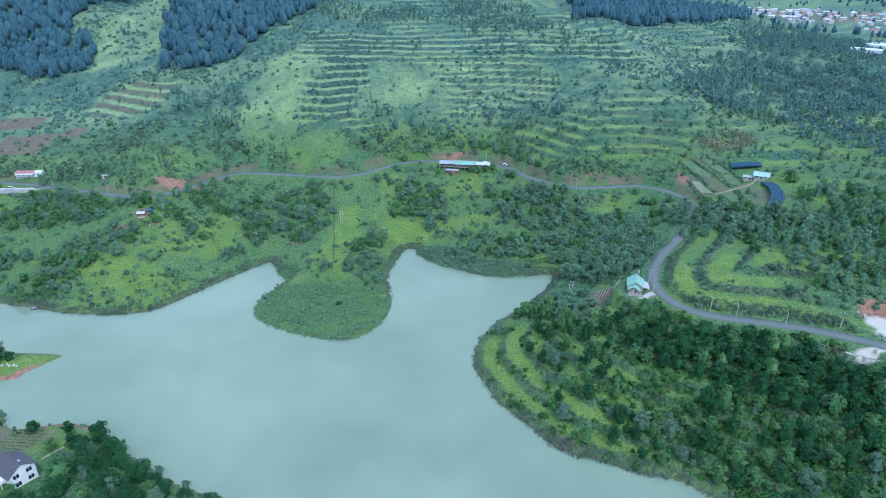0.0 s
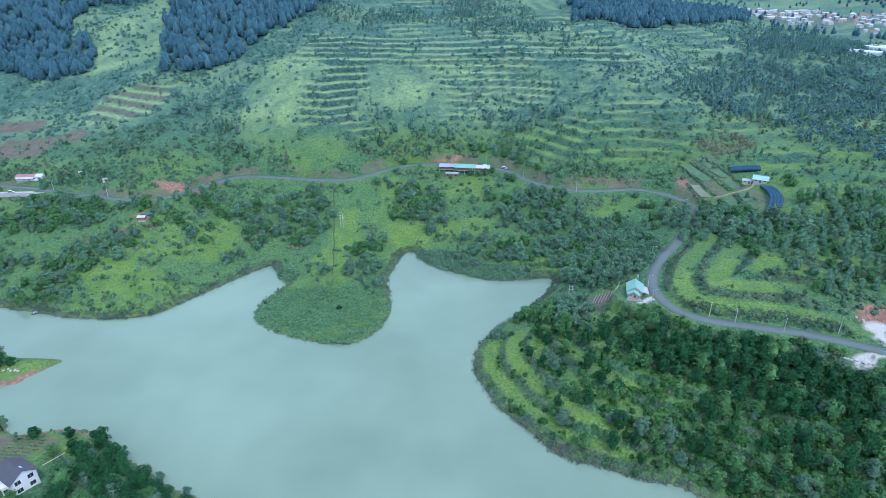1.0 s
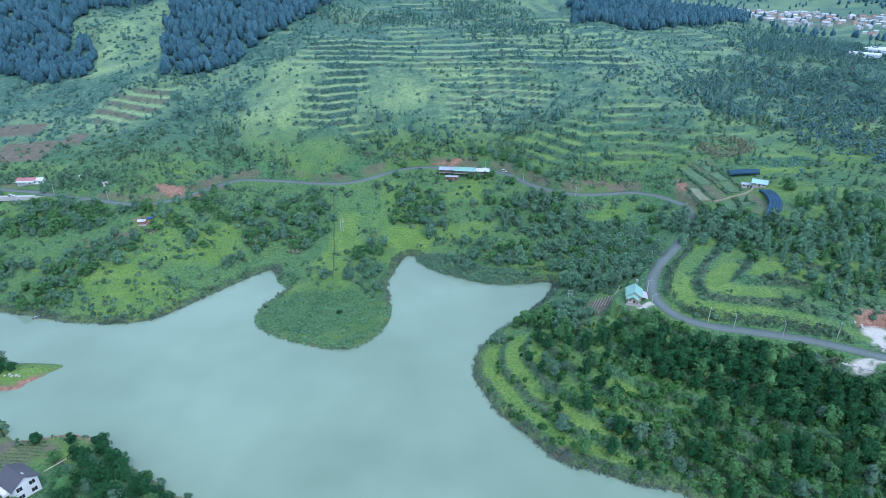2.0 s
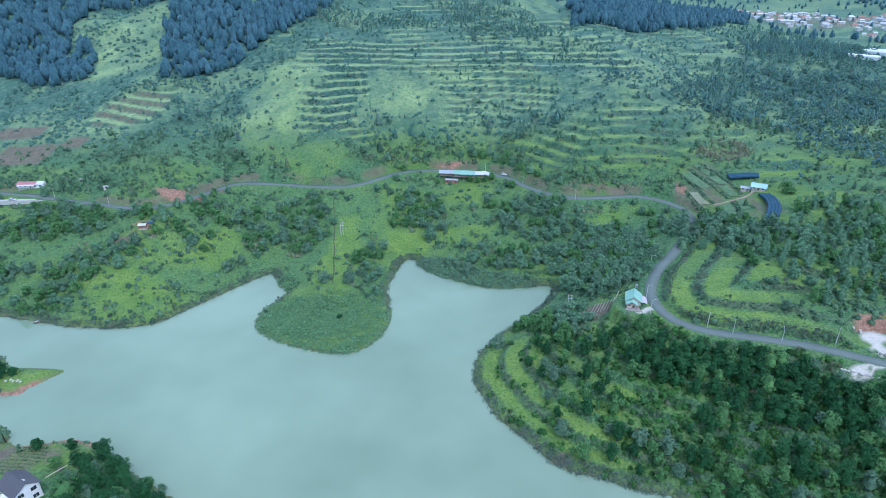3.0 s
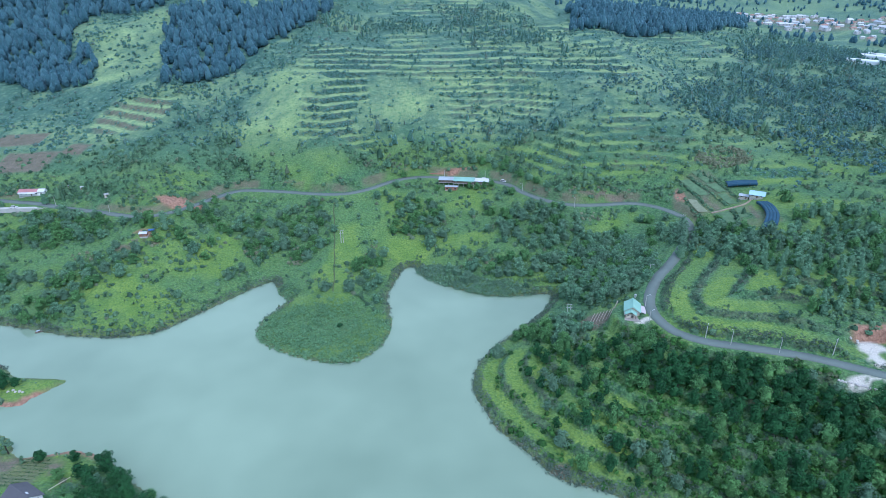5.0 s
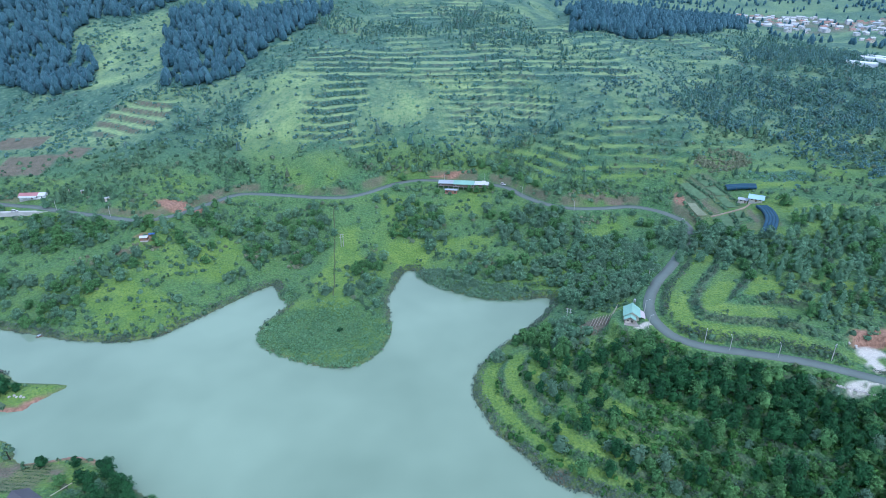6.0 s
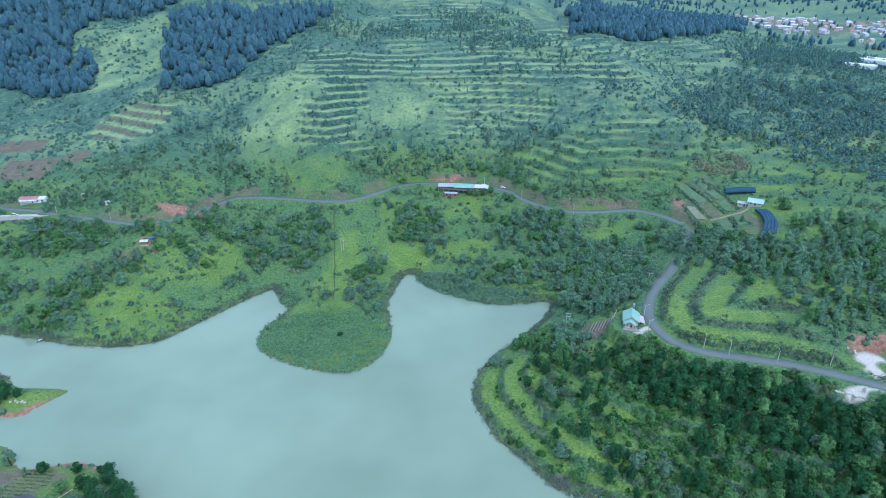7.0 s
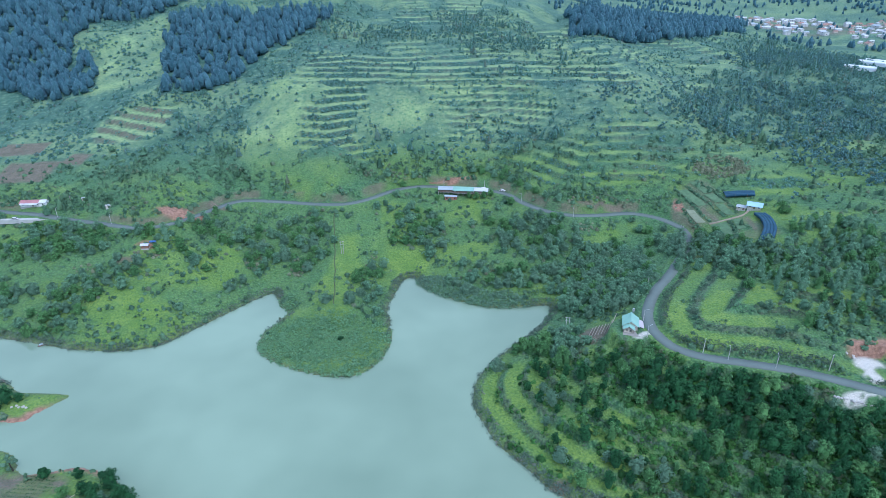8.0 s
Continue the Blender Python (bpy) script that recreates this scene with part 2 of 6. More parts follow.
def ground_material():
    m, n, l, b = material("hillside_ground", 0.9, 0.15)
    cover = n.new("ShaderNodeAttribute")
    cover.attribute_name = "cover"
    sep = n.new("ShaderNodeSeparateColor")
    l.new(cover.outputs["Color"], sep.inputs[0])
    scrub = mixed(n, l, grain(n, l, 7.0), (0.076, 0.152, 0.088), (0.122, 0.205, 0.108))
    scrub = mixed(n, l, grain(n, l, 1.6, 5, 0.42, 0.6), scrub, (0.105, 0.22, 0.085))
    scrub = mixed(n, l, grain(n, l, 2.6, 5, 0.5, 0.62), scrub, (0.036, 0.105, 0.048))
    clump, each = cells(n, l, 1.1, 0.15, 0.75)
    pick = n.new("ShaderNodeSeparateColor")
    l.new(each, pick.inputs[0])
    # Near-black green between clumps paints the shade of the gaps into the colour.
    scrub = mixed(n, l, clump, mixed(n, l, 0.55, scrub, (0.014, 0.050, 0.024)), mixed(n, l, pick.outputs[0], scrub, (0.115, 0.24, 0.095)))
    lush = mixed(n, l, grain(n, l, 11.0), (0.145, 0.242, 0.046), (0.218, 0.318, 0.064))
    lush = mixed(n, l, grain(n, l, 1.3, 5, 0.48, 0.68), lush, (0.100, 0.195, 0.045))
    # Same painted gap shade in the lush grass, weaker.
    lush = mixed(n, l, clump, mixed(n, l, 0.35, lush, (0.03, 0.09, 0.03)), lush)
    grass = mixed(n, l, sep.outputs[1], scrub, lush)
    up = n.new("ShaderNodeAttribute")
    up.attribute_name = "hill_haze"
    # Scrub and grass of the upper hill, paler and bluer: distance haze painted in.
    hazed_scrub = mixed(n, l, grain(n, l, 9.0, 5, 0.4, 0.6), (0.120, 0.194, 0.138), (0.188, 0.278, 0.176))
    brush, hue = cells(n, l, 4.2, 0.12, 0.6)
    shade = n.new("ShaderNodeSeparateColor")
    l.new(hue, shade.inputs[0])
    # Brush pattern: the gaps get a dark colour in place of shade.
    hazed_scrub = mixed(n, l, brush, (0.042, 0.108, 0.084), mixed(n, l, shade.outputs[0], hazed_scrub, (0.082, 0.172, 0.120)))
    hazed_grass = mixed(n, l, grain(n, l, 12.0), (0.222, 0.310, 0.145), (0.282, 0.374, 0.160))
    hazed_grass = mixed(n, l, grain(n, l, 2.6, 5, 0.46, 0.66), hazed_grass, (0.135, 0.245, 0.115))
    grass = mixed(n, l, up.outputs["Fac"], grass, mixed(n, l, sep.outputs[1], hazed_scrub, hazed_grass))
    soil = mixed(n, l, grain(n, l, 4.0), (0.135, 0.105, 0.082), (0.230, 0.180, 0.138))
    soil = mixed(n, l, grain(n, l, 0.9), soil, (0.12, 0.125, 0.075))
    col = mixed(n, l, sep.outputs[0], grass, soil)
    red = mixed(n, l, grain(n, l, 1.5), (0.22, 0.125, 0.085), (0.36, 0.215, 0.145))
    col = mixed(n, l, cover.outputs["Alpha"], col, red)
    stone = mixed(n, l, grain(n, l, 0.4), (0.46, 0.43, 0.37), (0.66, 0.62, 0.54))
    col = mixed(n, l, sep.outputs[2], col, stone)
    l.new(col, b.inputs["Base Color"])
    relief(n, l, b, mixed(n, l, 0.4, clump, grain(n, l, 0.6, 5)), 0.9, 0.5)
    # The blue sheen stands in for haze on slanting ground.
    b.inputs["Sheen Weight"].default_value, b.inputs["Sheen Roughness"].default_value = 0.06, 0.5
    b.inputs["Sheen Tint"].default_value = (0.5, 0.8, 1.0, 1)
    return m


def water_material():
    m, n, l, b = material("lake_water", 0.06, 0.5)
    murk = mixed(n, l, grain(n, l, 75.0, 3), (0.176, 0.246, 0.170), (0.240, 0.322, 0.226))
    l.new(murk, b.inputs["Base Color"])
    b.inputs["IOR"].default_value = 1.38
    relief(n, l, b, grain(n, l, 0.9, 3, stretch=(1.0, 0.45, 1)), 0.10, 0.03)
    return m


GROUND, WATER = ground_material(), water_material()
ASPHALT = plain("road_asphalt", (0.135, 0.168, 0.15), 0.75, 0.35, size=2.0, spread=0.22)
BARK = plain("tree_bark", (0.085, 0.08, 0.065), 0.9, 0.1, size=0.5, spread=0.4)
LEAF_DARK = leafy("leaves_dark_green", (0.011, 0.058, 0.024), (0.038, 0.135, 0.044), vary=0.8, fleck=0.5)
LEAF_SLOPE = leafy("leaves_slope_trees", (0.092, 0.205, 0.122), (0.182, 0.335, 0.190), fleck=0.5)
LEAF_MID = leafy("leaves_mid_green", (0.054, 0.155, 0.058), (0.132, 0.285, 0.092), vary=0.65, fleck=0.5)
LEAF_GREY = leafy("leaves_grey_green", (0.100, 0.198, 0.122), (0.160, 0.280, 0.170), vary=0.3, fleck=0.5)
LEAF_SHRUB = leafy("leaves_scrub", (0.048, 0.124, 0.076), (0.142, 0.252, 0.130), (0.15, 0.20, 0.12), tint=True, fleck=0.6)
LEAF_LUSH = leafy("leaves_undergrowth", (0.018, 0.080, 0.020), (0.080, 0.205, 0.044), (0.13, 0.17, 0.09), tint=True, vary=0.7, fleck=0.6)
# The next three carry distance haze in their colour: bluer and paler than plain leaves.
LEAF_HILL_HAZED = leafy("leaves_hillside_hazed", (0.050, 0.138, 0.096), (0.105, 0.225, 0.142), (0.12, 0.18, 0.125), tint=True, sheen=0.45, vary=0.18, fleck=0.9)
LEAF_PINE_HAZED = leafy("needles_pine_hazed", (0.052, 0.132, 0.166), (0.084, 0.180, 0.208), rough=0.8, spec=0.1, tint=True, sheen=0.3, vary=0.2, fleck=1.6)
LEAF_VALLEY_HAZED = leafy("leaves_valley_wood_hazed", (0.066, 0.160, 0.142), (0.112, 0.224, 0.188), rough=0.8, spec=0.1, tint=True, sheen=0.5, vary=0.25,
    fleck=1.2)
LEAF_MARSH = leafy("leaves_marsh_plants", (0.115, 0.235, 0.122), (0.178, 0.325, 0.165), spec=0.08, tint=True, vary=0.2)
LEAF_REED = leafy("leaves_reeds", (0.095, 0.185, 0.118), (0.165, 0.275, 0.170), tint=True, vary=0.35)
LEAF_FRINGE = leafy("leaves_shore_fringe", (0.075, 0.125, 0.095), (0.135, 0.19, 0.14), (0.17, 0.165, 0.14), tint=True, vary=0.35)
LEAF_BANK = leafy("leaves_bank_weeds", (0.050, 0.095, 0.062), (0.095, 0.15, 0.10), (0.14, 0.14, 0.115), tint=True, vary=0.35)
LEAF_DRY = leafy("leaves_dry_brush", (0.125, 0.165, 0.100), (0.215, 0.235, 0.145), tint=True, vary=0.35)
GRASS = leafy("grass_blades", (0.085, 0.185, 0.036), (0.185, 0.305, 0.052), tint=True)


# ---- helpers for meshes ----
def quick_mesh(name, verts, quads, mat, tint=None):
    """A mesh from arrays of corners and of four-cornered faces."""
    me = bpy.data.meshes.new(name)
    me.vertices.add(len(verts))
    me.vertices.foreach_set("co", np.ascontiguousarray(verts, np.float32).ravel())
    me.loops.add(quads.size)
    me.loops.foreach_set("vertex_index", np.ascontiguousarray(quads, np.int32).ravel())
    me.polygons.add(len(quads))
    me.polygons.foreach_set("loop_start", np.arange(0, quads.size, 4, dtype=np.int32))
    if tint is not None:
        at = me.attributes.new("tint", "FLOAT", "POINT")
        at.data.foreach_set("value", np.ascontiguousarray(tint, np.float32))
    me.update(calc_edges=True)
    me.polygons.foreach_set("use_smooth", np.ones(len(quads), bool))
    me.materials.append(mat)
    return me


def part(name, bm, mat, parent=None, label=""):
    """A bmesh as one mesh object under a thing or under a part."""
    me = bpy.data.meshes.new(name)
    bm.to_mesh(me)
    bm.free()
    me.materials.append(mat)
    ob = new(name, me)
    if parent is not None:
        ob.parent = parent
    if label:
        ob["label"] = label
    return ob


# ---- ground: one sheet to the horizon ----
def spread_steps(start, end, first, grow):
    out, step = [start], first
    while abs(out[-1] - start) < abs(end - start):
        out.append(out[-1] + math.copysign(step, end - start))
        step *= grow
    return out[1:]


gx = np.concatenate([spread_steps(-385, -4200, 6, 1.12)[::-1], np.arange(-385, 8, 2.6), np.arange(8, 212, 1.5), np.arange(212, 420, 2.6), spread_steps(420, 4400, 6, 1.10)])
gy = np.concatenate([spread_steps(98, -3300, 6, 1.16)[::-1], np.arange(98, 148, 2.2), np.arange(148, 262, 1.4), np.arange(262, 602, 2.2), np.arange(602, 900, 3.6), spread_steps(900, 4600, 8, 1.09)])
GX, GY = np.meshgrid(gx, gy)
GZ, GDS, GDR, GBELOW, GW, GFR = land(GX, GY)

MEADOWS = [(-195, 214, 21, 9.8), (-151, 167, 16.8, 7), (-64, 328, 12.6, 45), (-175, 290, 27, 14), (-139, 332, 14, 21), (77, 323, 12.6, 12.6), (12.6,
    354, 18.2, 12.6), (-24, 349, 12.6, 8.4), (-130, 501, 34, 84), (-41, 515, 34, 29), (-94, 424, 29, 16.8), (-323, 652, 50, 94), (-263, 489, 32, 39),
    (126, 225, 27, 7), (70, 190, 8.4, 5.6), (25, 216, 5.6, 19.6), (265, 419, 9.8, 21), (176, 462, 15.4, 9.8), (69, 412, 16.8, 11.2), (161, 249, 32,
    11.2), (-73, 293, 24, 7), (211, 322, 25, 25), (99, 353, 14, 8.4), (-183, 409, 16.8, 11.2)]
GROVES = [(115, 193, 39, 9.8), (143, 174, 16.8, 14), (132, 151, 15.4, 11.2), (92, 161, 25, 14), (98, 315, 27, 39), (158, 307, 14, 27), (60, 358, 32,
    19.6), (-16.8, 386, 19.6, 24), (-248, 347, 35, 19.6), (-206, 304, 21, 14), (-130, 358, 14, 18.2), (-220, 277, 19.6, 12.6), (56, 248, 18, 14),
    (-91, 358, 18.2, 29), (-49, 318, 12.6, 25), (206, 281, 25, 7), (39, 322, 38, 8.4), (-174, 344, 11.2, 11.2), (-158, 367, 8.4, 9.8), (140, 319,
    8.4, 19.6), (-262, 300, 22, 9), (-245, 266, 18, 6), (-190, 318, 13, 7), (-150, 332, 9, 13), (-116, 345, 9, 18), (-105, 372, 13, 9),
    (-30, 400, 13, 8), (-205, 352, 16, 7)]
HILL_GROVES = [(-231, 391, 48, 11.2), (-266, 420, 19.6, 8.4), (-42, 461, 25, 24), (71, 454, 28, 27), (109, 398, 35, 18.2), (314, 522, 73, 112), (220,
    472, 38, 66), (-160, 427, 35, 11.2), (-167, 483, 29, 32), (419, 676, 84, 165), (56, 728, 70, 84), (350, 588, 84, 84), (-167, 498, 15.4, 22),
    (-169, 454, 16.8, 11.2), (-130, 456, 16.8, 9.8), (-223, 416, 25, 8.4), (-182, 413, 18.2, 7), (-253, 616, 16.8, 34), (-38, 463, 31, 12.6), (-62,
    430, 22, 7), (43, 473, 19.6, 14), (-84, 686, 84, 31), (-250, 528, 30, 22), (-206, 470, 15, 36), (-154, 488, 16, 14), (60, 640, 60, 30), (-20, 660, 40, 18), (120, 600, 20, 40), (88, 442, 26, 18), (-10, 455, 50, 14)]
PINE_WOODS = [[(-436, 592), (-395, 580), (-338, 568), (-345, 610), (-372, 650), (-414, 707), (-422, 770), (-640, 770), (-640, 600)],
              [(-249, 550), (-231, 548), (-192, 572), (-186, 592), (-151, 647), (-118, 735), (-305, 735), (-290, 650)],
              [(-640, 735), (-425, 745), (-330, 742), (-300, 800), (-640, 860)],
              [(142, 700), (205, 702), (270, 745), (345, 800), (430, 905), (520, 1080), (300, 960), (177, 877)]]
SOIL = [(-158, 165, 12.6, 7), (-183, 336, 11.2, 4.2), (-196, 322, 8.4, 2.8), (39, 164, 7, 2.8), (77, 248, 8.4, 5.6), (112, 386, 28, 2.8), (-162, 393,
    9.8, 4.2), (160, 374, 4, 7)]
RED_EARTH = [(185, 213, 15.4, 4.5), (-178, 375, 16.8, 6.3), (11.2, 440, 16.8, 1.7), (-188, 340, 7, 2.8), (160, 373, 3.4, 7)]
FIELDS = [(-321, 440, 22, 15, -4), (-347, 480, 21, 10, -3), (-288, 454, 9, 8, -8)]
STONE = [(178, 204, 7, 7), (174, 197, 4.2, 5.6), (162, 186, 8.4, 2.5), (92, 228, 4.2, 1.7)]


def inside(x, y, outline):
    """True within a closed outline of plan points."""
    out = np.zeros(np.shape(x), bool)
    for (ax, ay), (bx, by) in zip(outline, outline[1:] + outline[:1]):
        cut = (ay > y) != (by > y)
        out ^= cut & (x < ax + (y - ay) * (bx - ax) / ((by - ay) or 1e-9))
    return out


def pines_at(x, y):
    wx, wy = x + (fbm(x, y, 28, 71) - 0.5) * 26, y + (fbm(x, y, 28, 72) - 0.5) * 26
    return np.maximum.reduce([inside(wx, wy, w) for w in PINE_WOODS]) * 1.0


def ovals(x, y, rows):
    out = np.zeros(np.shape(x))
    for row in rows:
        out = np.maximum(out, oval(x, y, *row))
    return out


wob = (fbm(GX, GY, 24, 31, 4) - 0.5) * 26, (fbm(GX, GY, 24, 37, 4) - 0.5) * 20
WX, WY = GX + wob[0], GY + wob[1]
meadow = ovals(WX, WY, MEADOWS)
flat = GW * (1 - ramp(GFR, 0.58, 0.70)) * ramp(GFR, 0.02, 0.10)

near_steps = GW * (((GX > 96) & (GY < 329)) | GBELOW)
hill = (1 - GBELOW) * (1 - (GX > 96) * (GY < 329))
bank_cut = 1 - 0.9 * GW * ramp(GFR, 0.64, 0.74)
fine = fbm(GX, GY, 6, 45, 3)
low_lush = 0.16 + 0.62 * meadow + 0.5 * ramp(fbm(GX, GY, 30, 43, 4), 0.47, 0.64) + 0.22 * (GX < 60) * (GY > 200) * (0.4 + 1.2 * fbm(GX, GY, 14, 49, 3))
cape_heart = GBELOW * ramp(GX, 62, 84) * (GY < 232)
low_lush = low_lush * (0.5 + 0.7 * fine) + 0.62 * flat * near_steps * (0.5 + 0.7 * fbm(GX, GY, 11, 50, 3)) * (1 - 0.6 * cape_heart)
low_lush = low_lush * (1 - 0.35 * cape_heart)
high_lush = (0.14 + 0.5 * meadow + 0.5 * ramp(fbm(GX, GY, 34, 43, 4), 0.42, 0.6)) * (0.35 + 1.0 * fbm(GX, GY, 9, 52, 4))
high_lush = high_lush + 0.9 * flat * ramp(fbm(GX * 0.3, GY, 12, 41, 3), 0.34, 0.52) * (0.6 + 0.6 * fine)
high_lush = np.maximum(high_lush, 0.95 * flat * np.maximum(ladder_field(GX, GY), 0.8 * plot(GX, GY, -40, 578, 92, 38, 0, 8.0)))
lushness = np.clip((low_lush * (1 - hill) + high_lush * hill) * bank_cut, 0, 1)
lushness = np.maximum(lushness, 0.95 * oval(WX * 0.3 + GX * 0.7, GY, -64, 322, 11, 36) * (0.7 + 0.5 * fbm(GX, GY, 7, 46, 2)))
lushness = np.maximum(lushness, 0.12 * oval(GX, GY, -63, 260, 41, 32))
soil = ovals(WX, WY, SOIL) * ramp(fbm(GX, GY, 8, 47, 3), 0.3, 0.5)
soil = np.maximum(soil, 0.75 * np.clip(oval(GX, GY, 600, 1090, 95, 160, -10) + oval(GX, GY, 680, 990, 115, 85, -25), 0, 1) * ramp(fbm(GX, GY, 30, 59,
    3), 0.42, 0.56))
for row in FIELDS:
    soil = np.maximum(soil, plot(WX * 0.12 + GX * 0.88, WY * 0.12 + GY * 0.88, *row))
# Paler cover on land far from the origin, imitating haze by colour.
lushness = np.maximum(lushness, 0.35 * ramp(np.hypot(GX, GY), 900, 1200) * ramp(fbm(GX, GY, 70, 54, 3), 0.45, 0.6))
plots = plot(WX * 0.15 + GX * 0.85, WY * 0.15 + GY * 0.85, 174, 349, 13, 46, 4)
soil = np.maximum(soil, 0.85 * oval(GX, GY, *(-262, 501, 34, 28)) * ramp(GFR, 0.62, 0.72))
soil = np.maximum(soil, 0.45 * plots * ramp(fbm(GX, GY, 9, 48, 3), 0.34, 0.5))
soil = np.maximum(soil, 0.9 * np.maximum(plot(GX, GY, 171.5, 354, 1.8, 10, 6), plot(GX, GY, 184.5, 327, 1.4, 12, -12)))
soil = np.maximum(soil, 0.3 * (1 - ramp(np.abs(GDS - 0.6), 0.7, 2.2)))
verge = (1 - GBELOW) * (1 - ramp(np.abs(GDR - 7.0), 1.5, 4.0)) * ramp(fbm(GX, GY, 16, 51, 3), 0.38, 0.52) * ((GX < 100) | (GY > 300))
soil = np.maximum(soil, 0.75 * verge)
soil = np.maximum(soil, 0.3 * GW * ramp(GFR, 0.70, 0.80) * ramp(fbm(GX, GY, 18, 53, 3), 0.42, 0.6))
soil = np.maximum(soil, 0.6 * plot(GX, GY, -158, 165.5, 9.5, 8, -6))
soil = np.where(GDS < 0, 0.8, soil)
red_earth = ovals(WX * 0.4 + GX * 0.6, WY * 0.4 + GY * 0.6, RED_EARTH)
rim = (1 - ramp(GDS, 1.5, 3.2)) * (GDS > -2)
red_earth = np.maximum(red_earth, rim * np.maximum(oval(GX, GY, -146, 178, 20, 9), oval(GX, GY, -188, 206, 20, 10) * (GY < 219)))
lushness = lushness * (1 - 0.95 * pines_at(GX, GY))
stone = ovals(WX * 0.25 + GX * 0.75, WY * 0.25 + GY * 0.75, STONE) * ramp(fbm(GX, GY, 4, 57, 3), 0.28, 0.42)
stone = stone * (1 - oval(GX, GY, *(182, 199, 4.5, 4.2)))
ny, nx = GX.shape
index = np.arange(nx * ny).reshape(ny, nx)
quads = np.stack([index[:-1, :-1], index[:-1, 1:], index[1:, 1:], index[1:, :-1]], -1).reshape(-1, 4)
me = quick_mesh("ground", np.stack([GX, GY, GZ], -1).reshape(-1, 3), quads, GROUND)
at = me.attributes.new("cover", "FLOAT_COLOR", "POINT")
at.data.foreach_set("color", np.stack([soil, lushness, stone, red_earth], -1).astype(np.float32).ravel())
at = me.attributes.new("hill_haze", "FLOAT", "POINT")
# Weight of the haze-tinted ground colours, growing with distance beyond the road.
hill_haze = hill * ramp(GDR, 10, 60) * ramp(GY + 40 * fbm(GX, GY, 40, 56, 2), 380, 530) * (0.75 + 0.5 * fbm(GX, GY, 40, 55, 3))
at.data.foreach_set("value", np.clip(hill_haze, 0, 1).astype(np.float32).ravel())
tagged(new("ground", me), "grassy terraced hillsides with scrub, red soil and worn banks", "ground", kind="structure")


def sample(field, x, y):
    """A field of the ground sheet at any places."""
    i = np.clip(np.searchsorted(gx, x) - 1, 0, nx - 2)
    j = np.clip(np.searchsorted(gy, y) - 1, 0, ny - 2)
    u, v = (x - gx[i]) / (gx[i + 1] - gx[i]), (y - gy[j]) / (gy[j + 1] - gy[j])
    return (field[j, i] * (1 - u) + field[j, i + 1] * u) * (1 - v) + (field[j + 1, i] * (1 - u) + field[j + 1, i + 1] * u) * v


def ground_at(x, y):
    return float(sample(GZ, np.array([x], float), np.array([y], float))[0])


# ---- lake ----
lx, ly = np.meshgrid(np.linspace(-340, 255, 44), np.linspace(-240, 345, 44))
li = np.arange(44 * 44).reshape(44, 44)
lq = np.stack([li[:-1, :-1], li[:-1, 1:], li[1:, 1:], li[1:, :-1]], -1).reshape(-1, 4)
tagged(new("water", quick_mesh("water", np.stack([lx, ly, 0 * lx], -1).reshape(-1, 3), lq, WATER)),
    "calm murky turquoise lake water reflecting the overcast sky",
       "lake", kind="structure")

# ---- road ----
def ribbon(line, width, top, thick, wobble=0.15):
    """A strip with thickness along a line of plan points; returns corners and faces."""
    p = np.array(line)
    d = np.gradient(p, axis=0)
    d /= np.linalg.norm(d, axis=1)[:, None] + 1e-9
    side = np.stack([-d[:, 1], d[:, 0]], 1)
    rng = np.random.default_rng(5)
    half = width / 2 + rng.uniform(-wobble, wobble, (len(p), 2))
    a, b = p + side * half[:, :1], p - side * half[:, 1:]
    rows = [np.c_[a, np.full(len(p), top - thick)], np.c_[a, np.full(len(p), top)], np.c_[p, np.full(len(p), top + 0.05)], np.c_[b, np.full(len(p),
    top)],
            np.c_[b, np.full(len(p), top - thick)]]
    v = np.stack(rows, 1).reshape(-1, 3)
    n, k = len(p), 5
    i = np.arange(n - 1)[:, None] * k + np.arange(k - 1)[None]
    return v, np.stack([i, i + 1, i + k + 1, i + k], -1).reshape(-1, 4)[:, ::-1]


road = new("road", quick_mesh("road", *ribbon(spline(ROAD_LINE, 14), 5.3, ROAD_Z + 0.1, 0.4), ASPHALT))
tagged(road, "narrow winding grey asphalt road along the hillside", "road", kind="structure")


# ---- footpath down the meadow ----
fp = spline([(-76, 389), (-72.6, 365), (-69, 342), (-65.5, 318), (-62.4, 294)], 12)
fq = np.array([(x + 0.25 * math.sin(y * 0.31), y) for x, y in fp])
fv = np.concatenate([np.c_[fq + np.array([dx, 0]), sample(GZ, fq[:, 0] + dx, fq[:, 1]) + dz] for dx, dz in ((-0.5, -0.3), (-0.28, 0.14), (0.28,
    0.14), (0.5, -0.3))])
fi = np.arange(len(fq) - 1)
path = new("footpath", quick_mesh("footpath", fv, np.concatenate([np.stack([k * len(fq) + fi, (k + 1) * len(fq) + fi, (k + 1) * len(fq) + fi + 1,
    k * len(fq) + fi + 1], 1) for k in range(3)])[:, ::-1],
                                  plain("trodden_earth", (0.10, 0.13, 0.07), 0.95, 0.1, size=1.5, spread=0.45)))
tagged(path, "narrow trodden earth path straight down the meadow", "path", kind="structure")
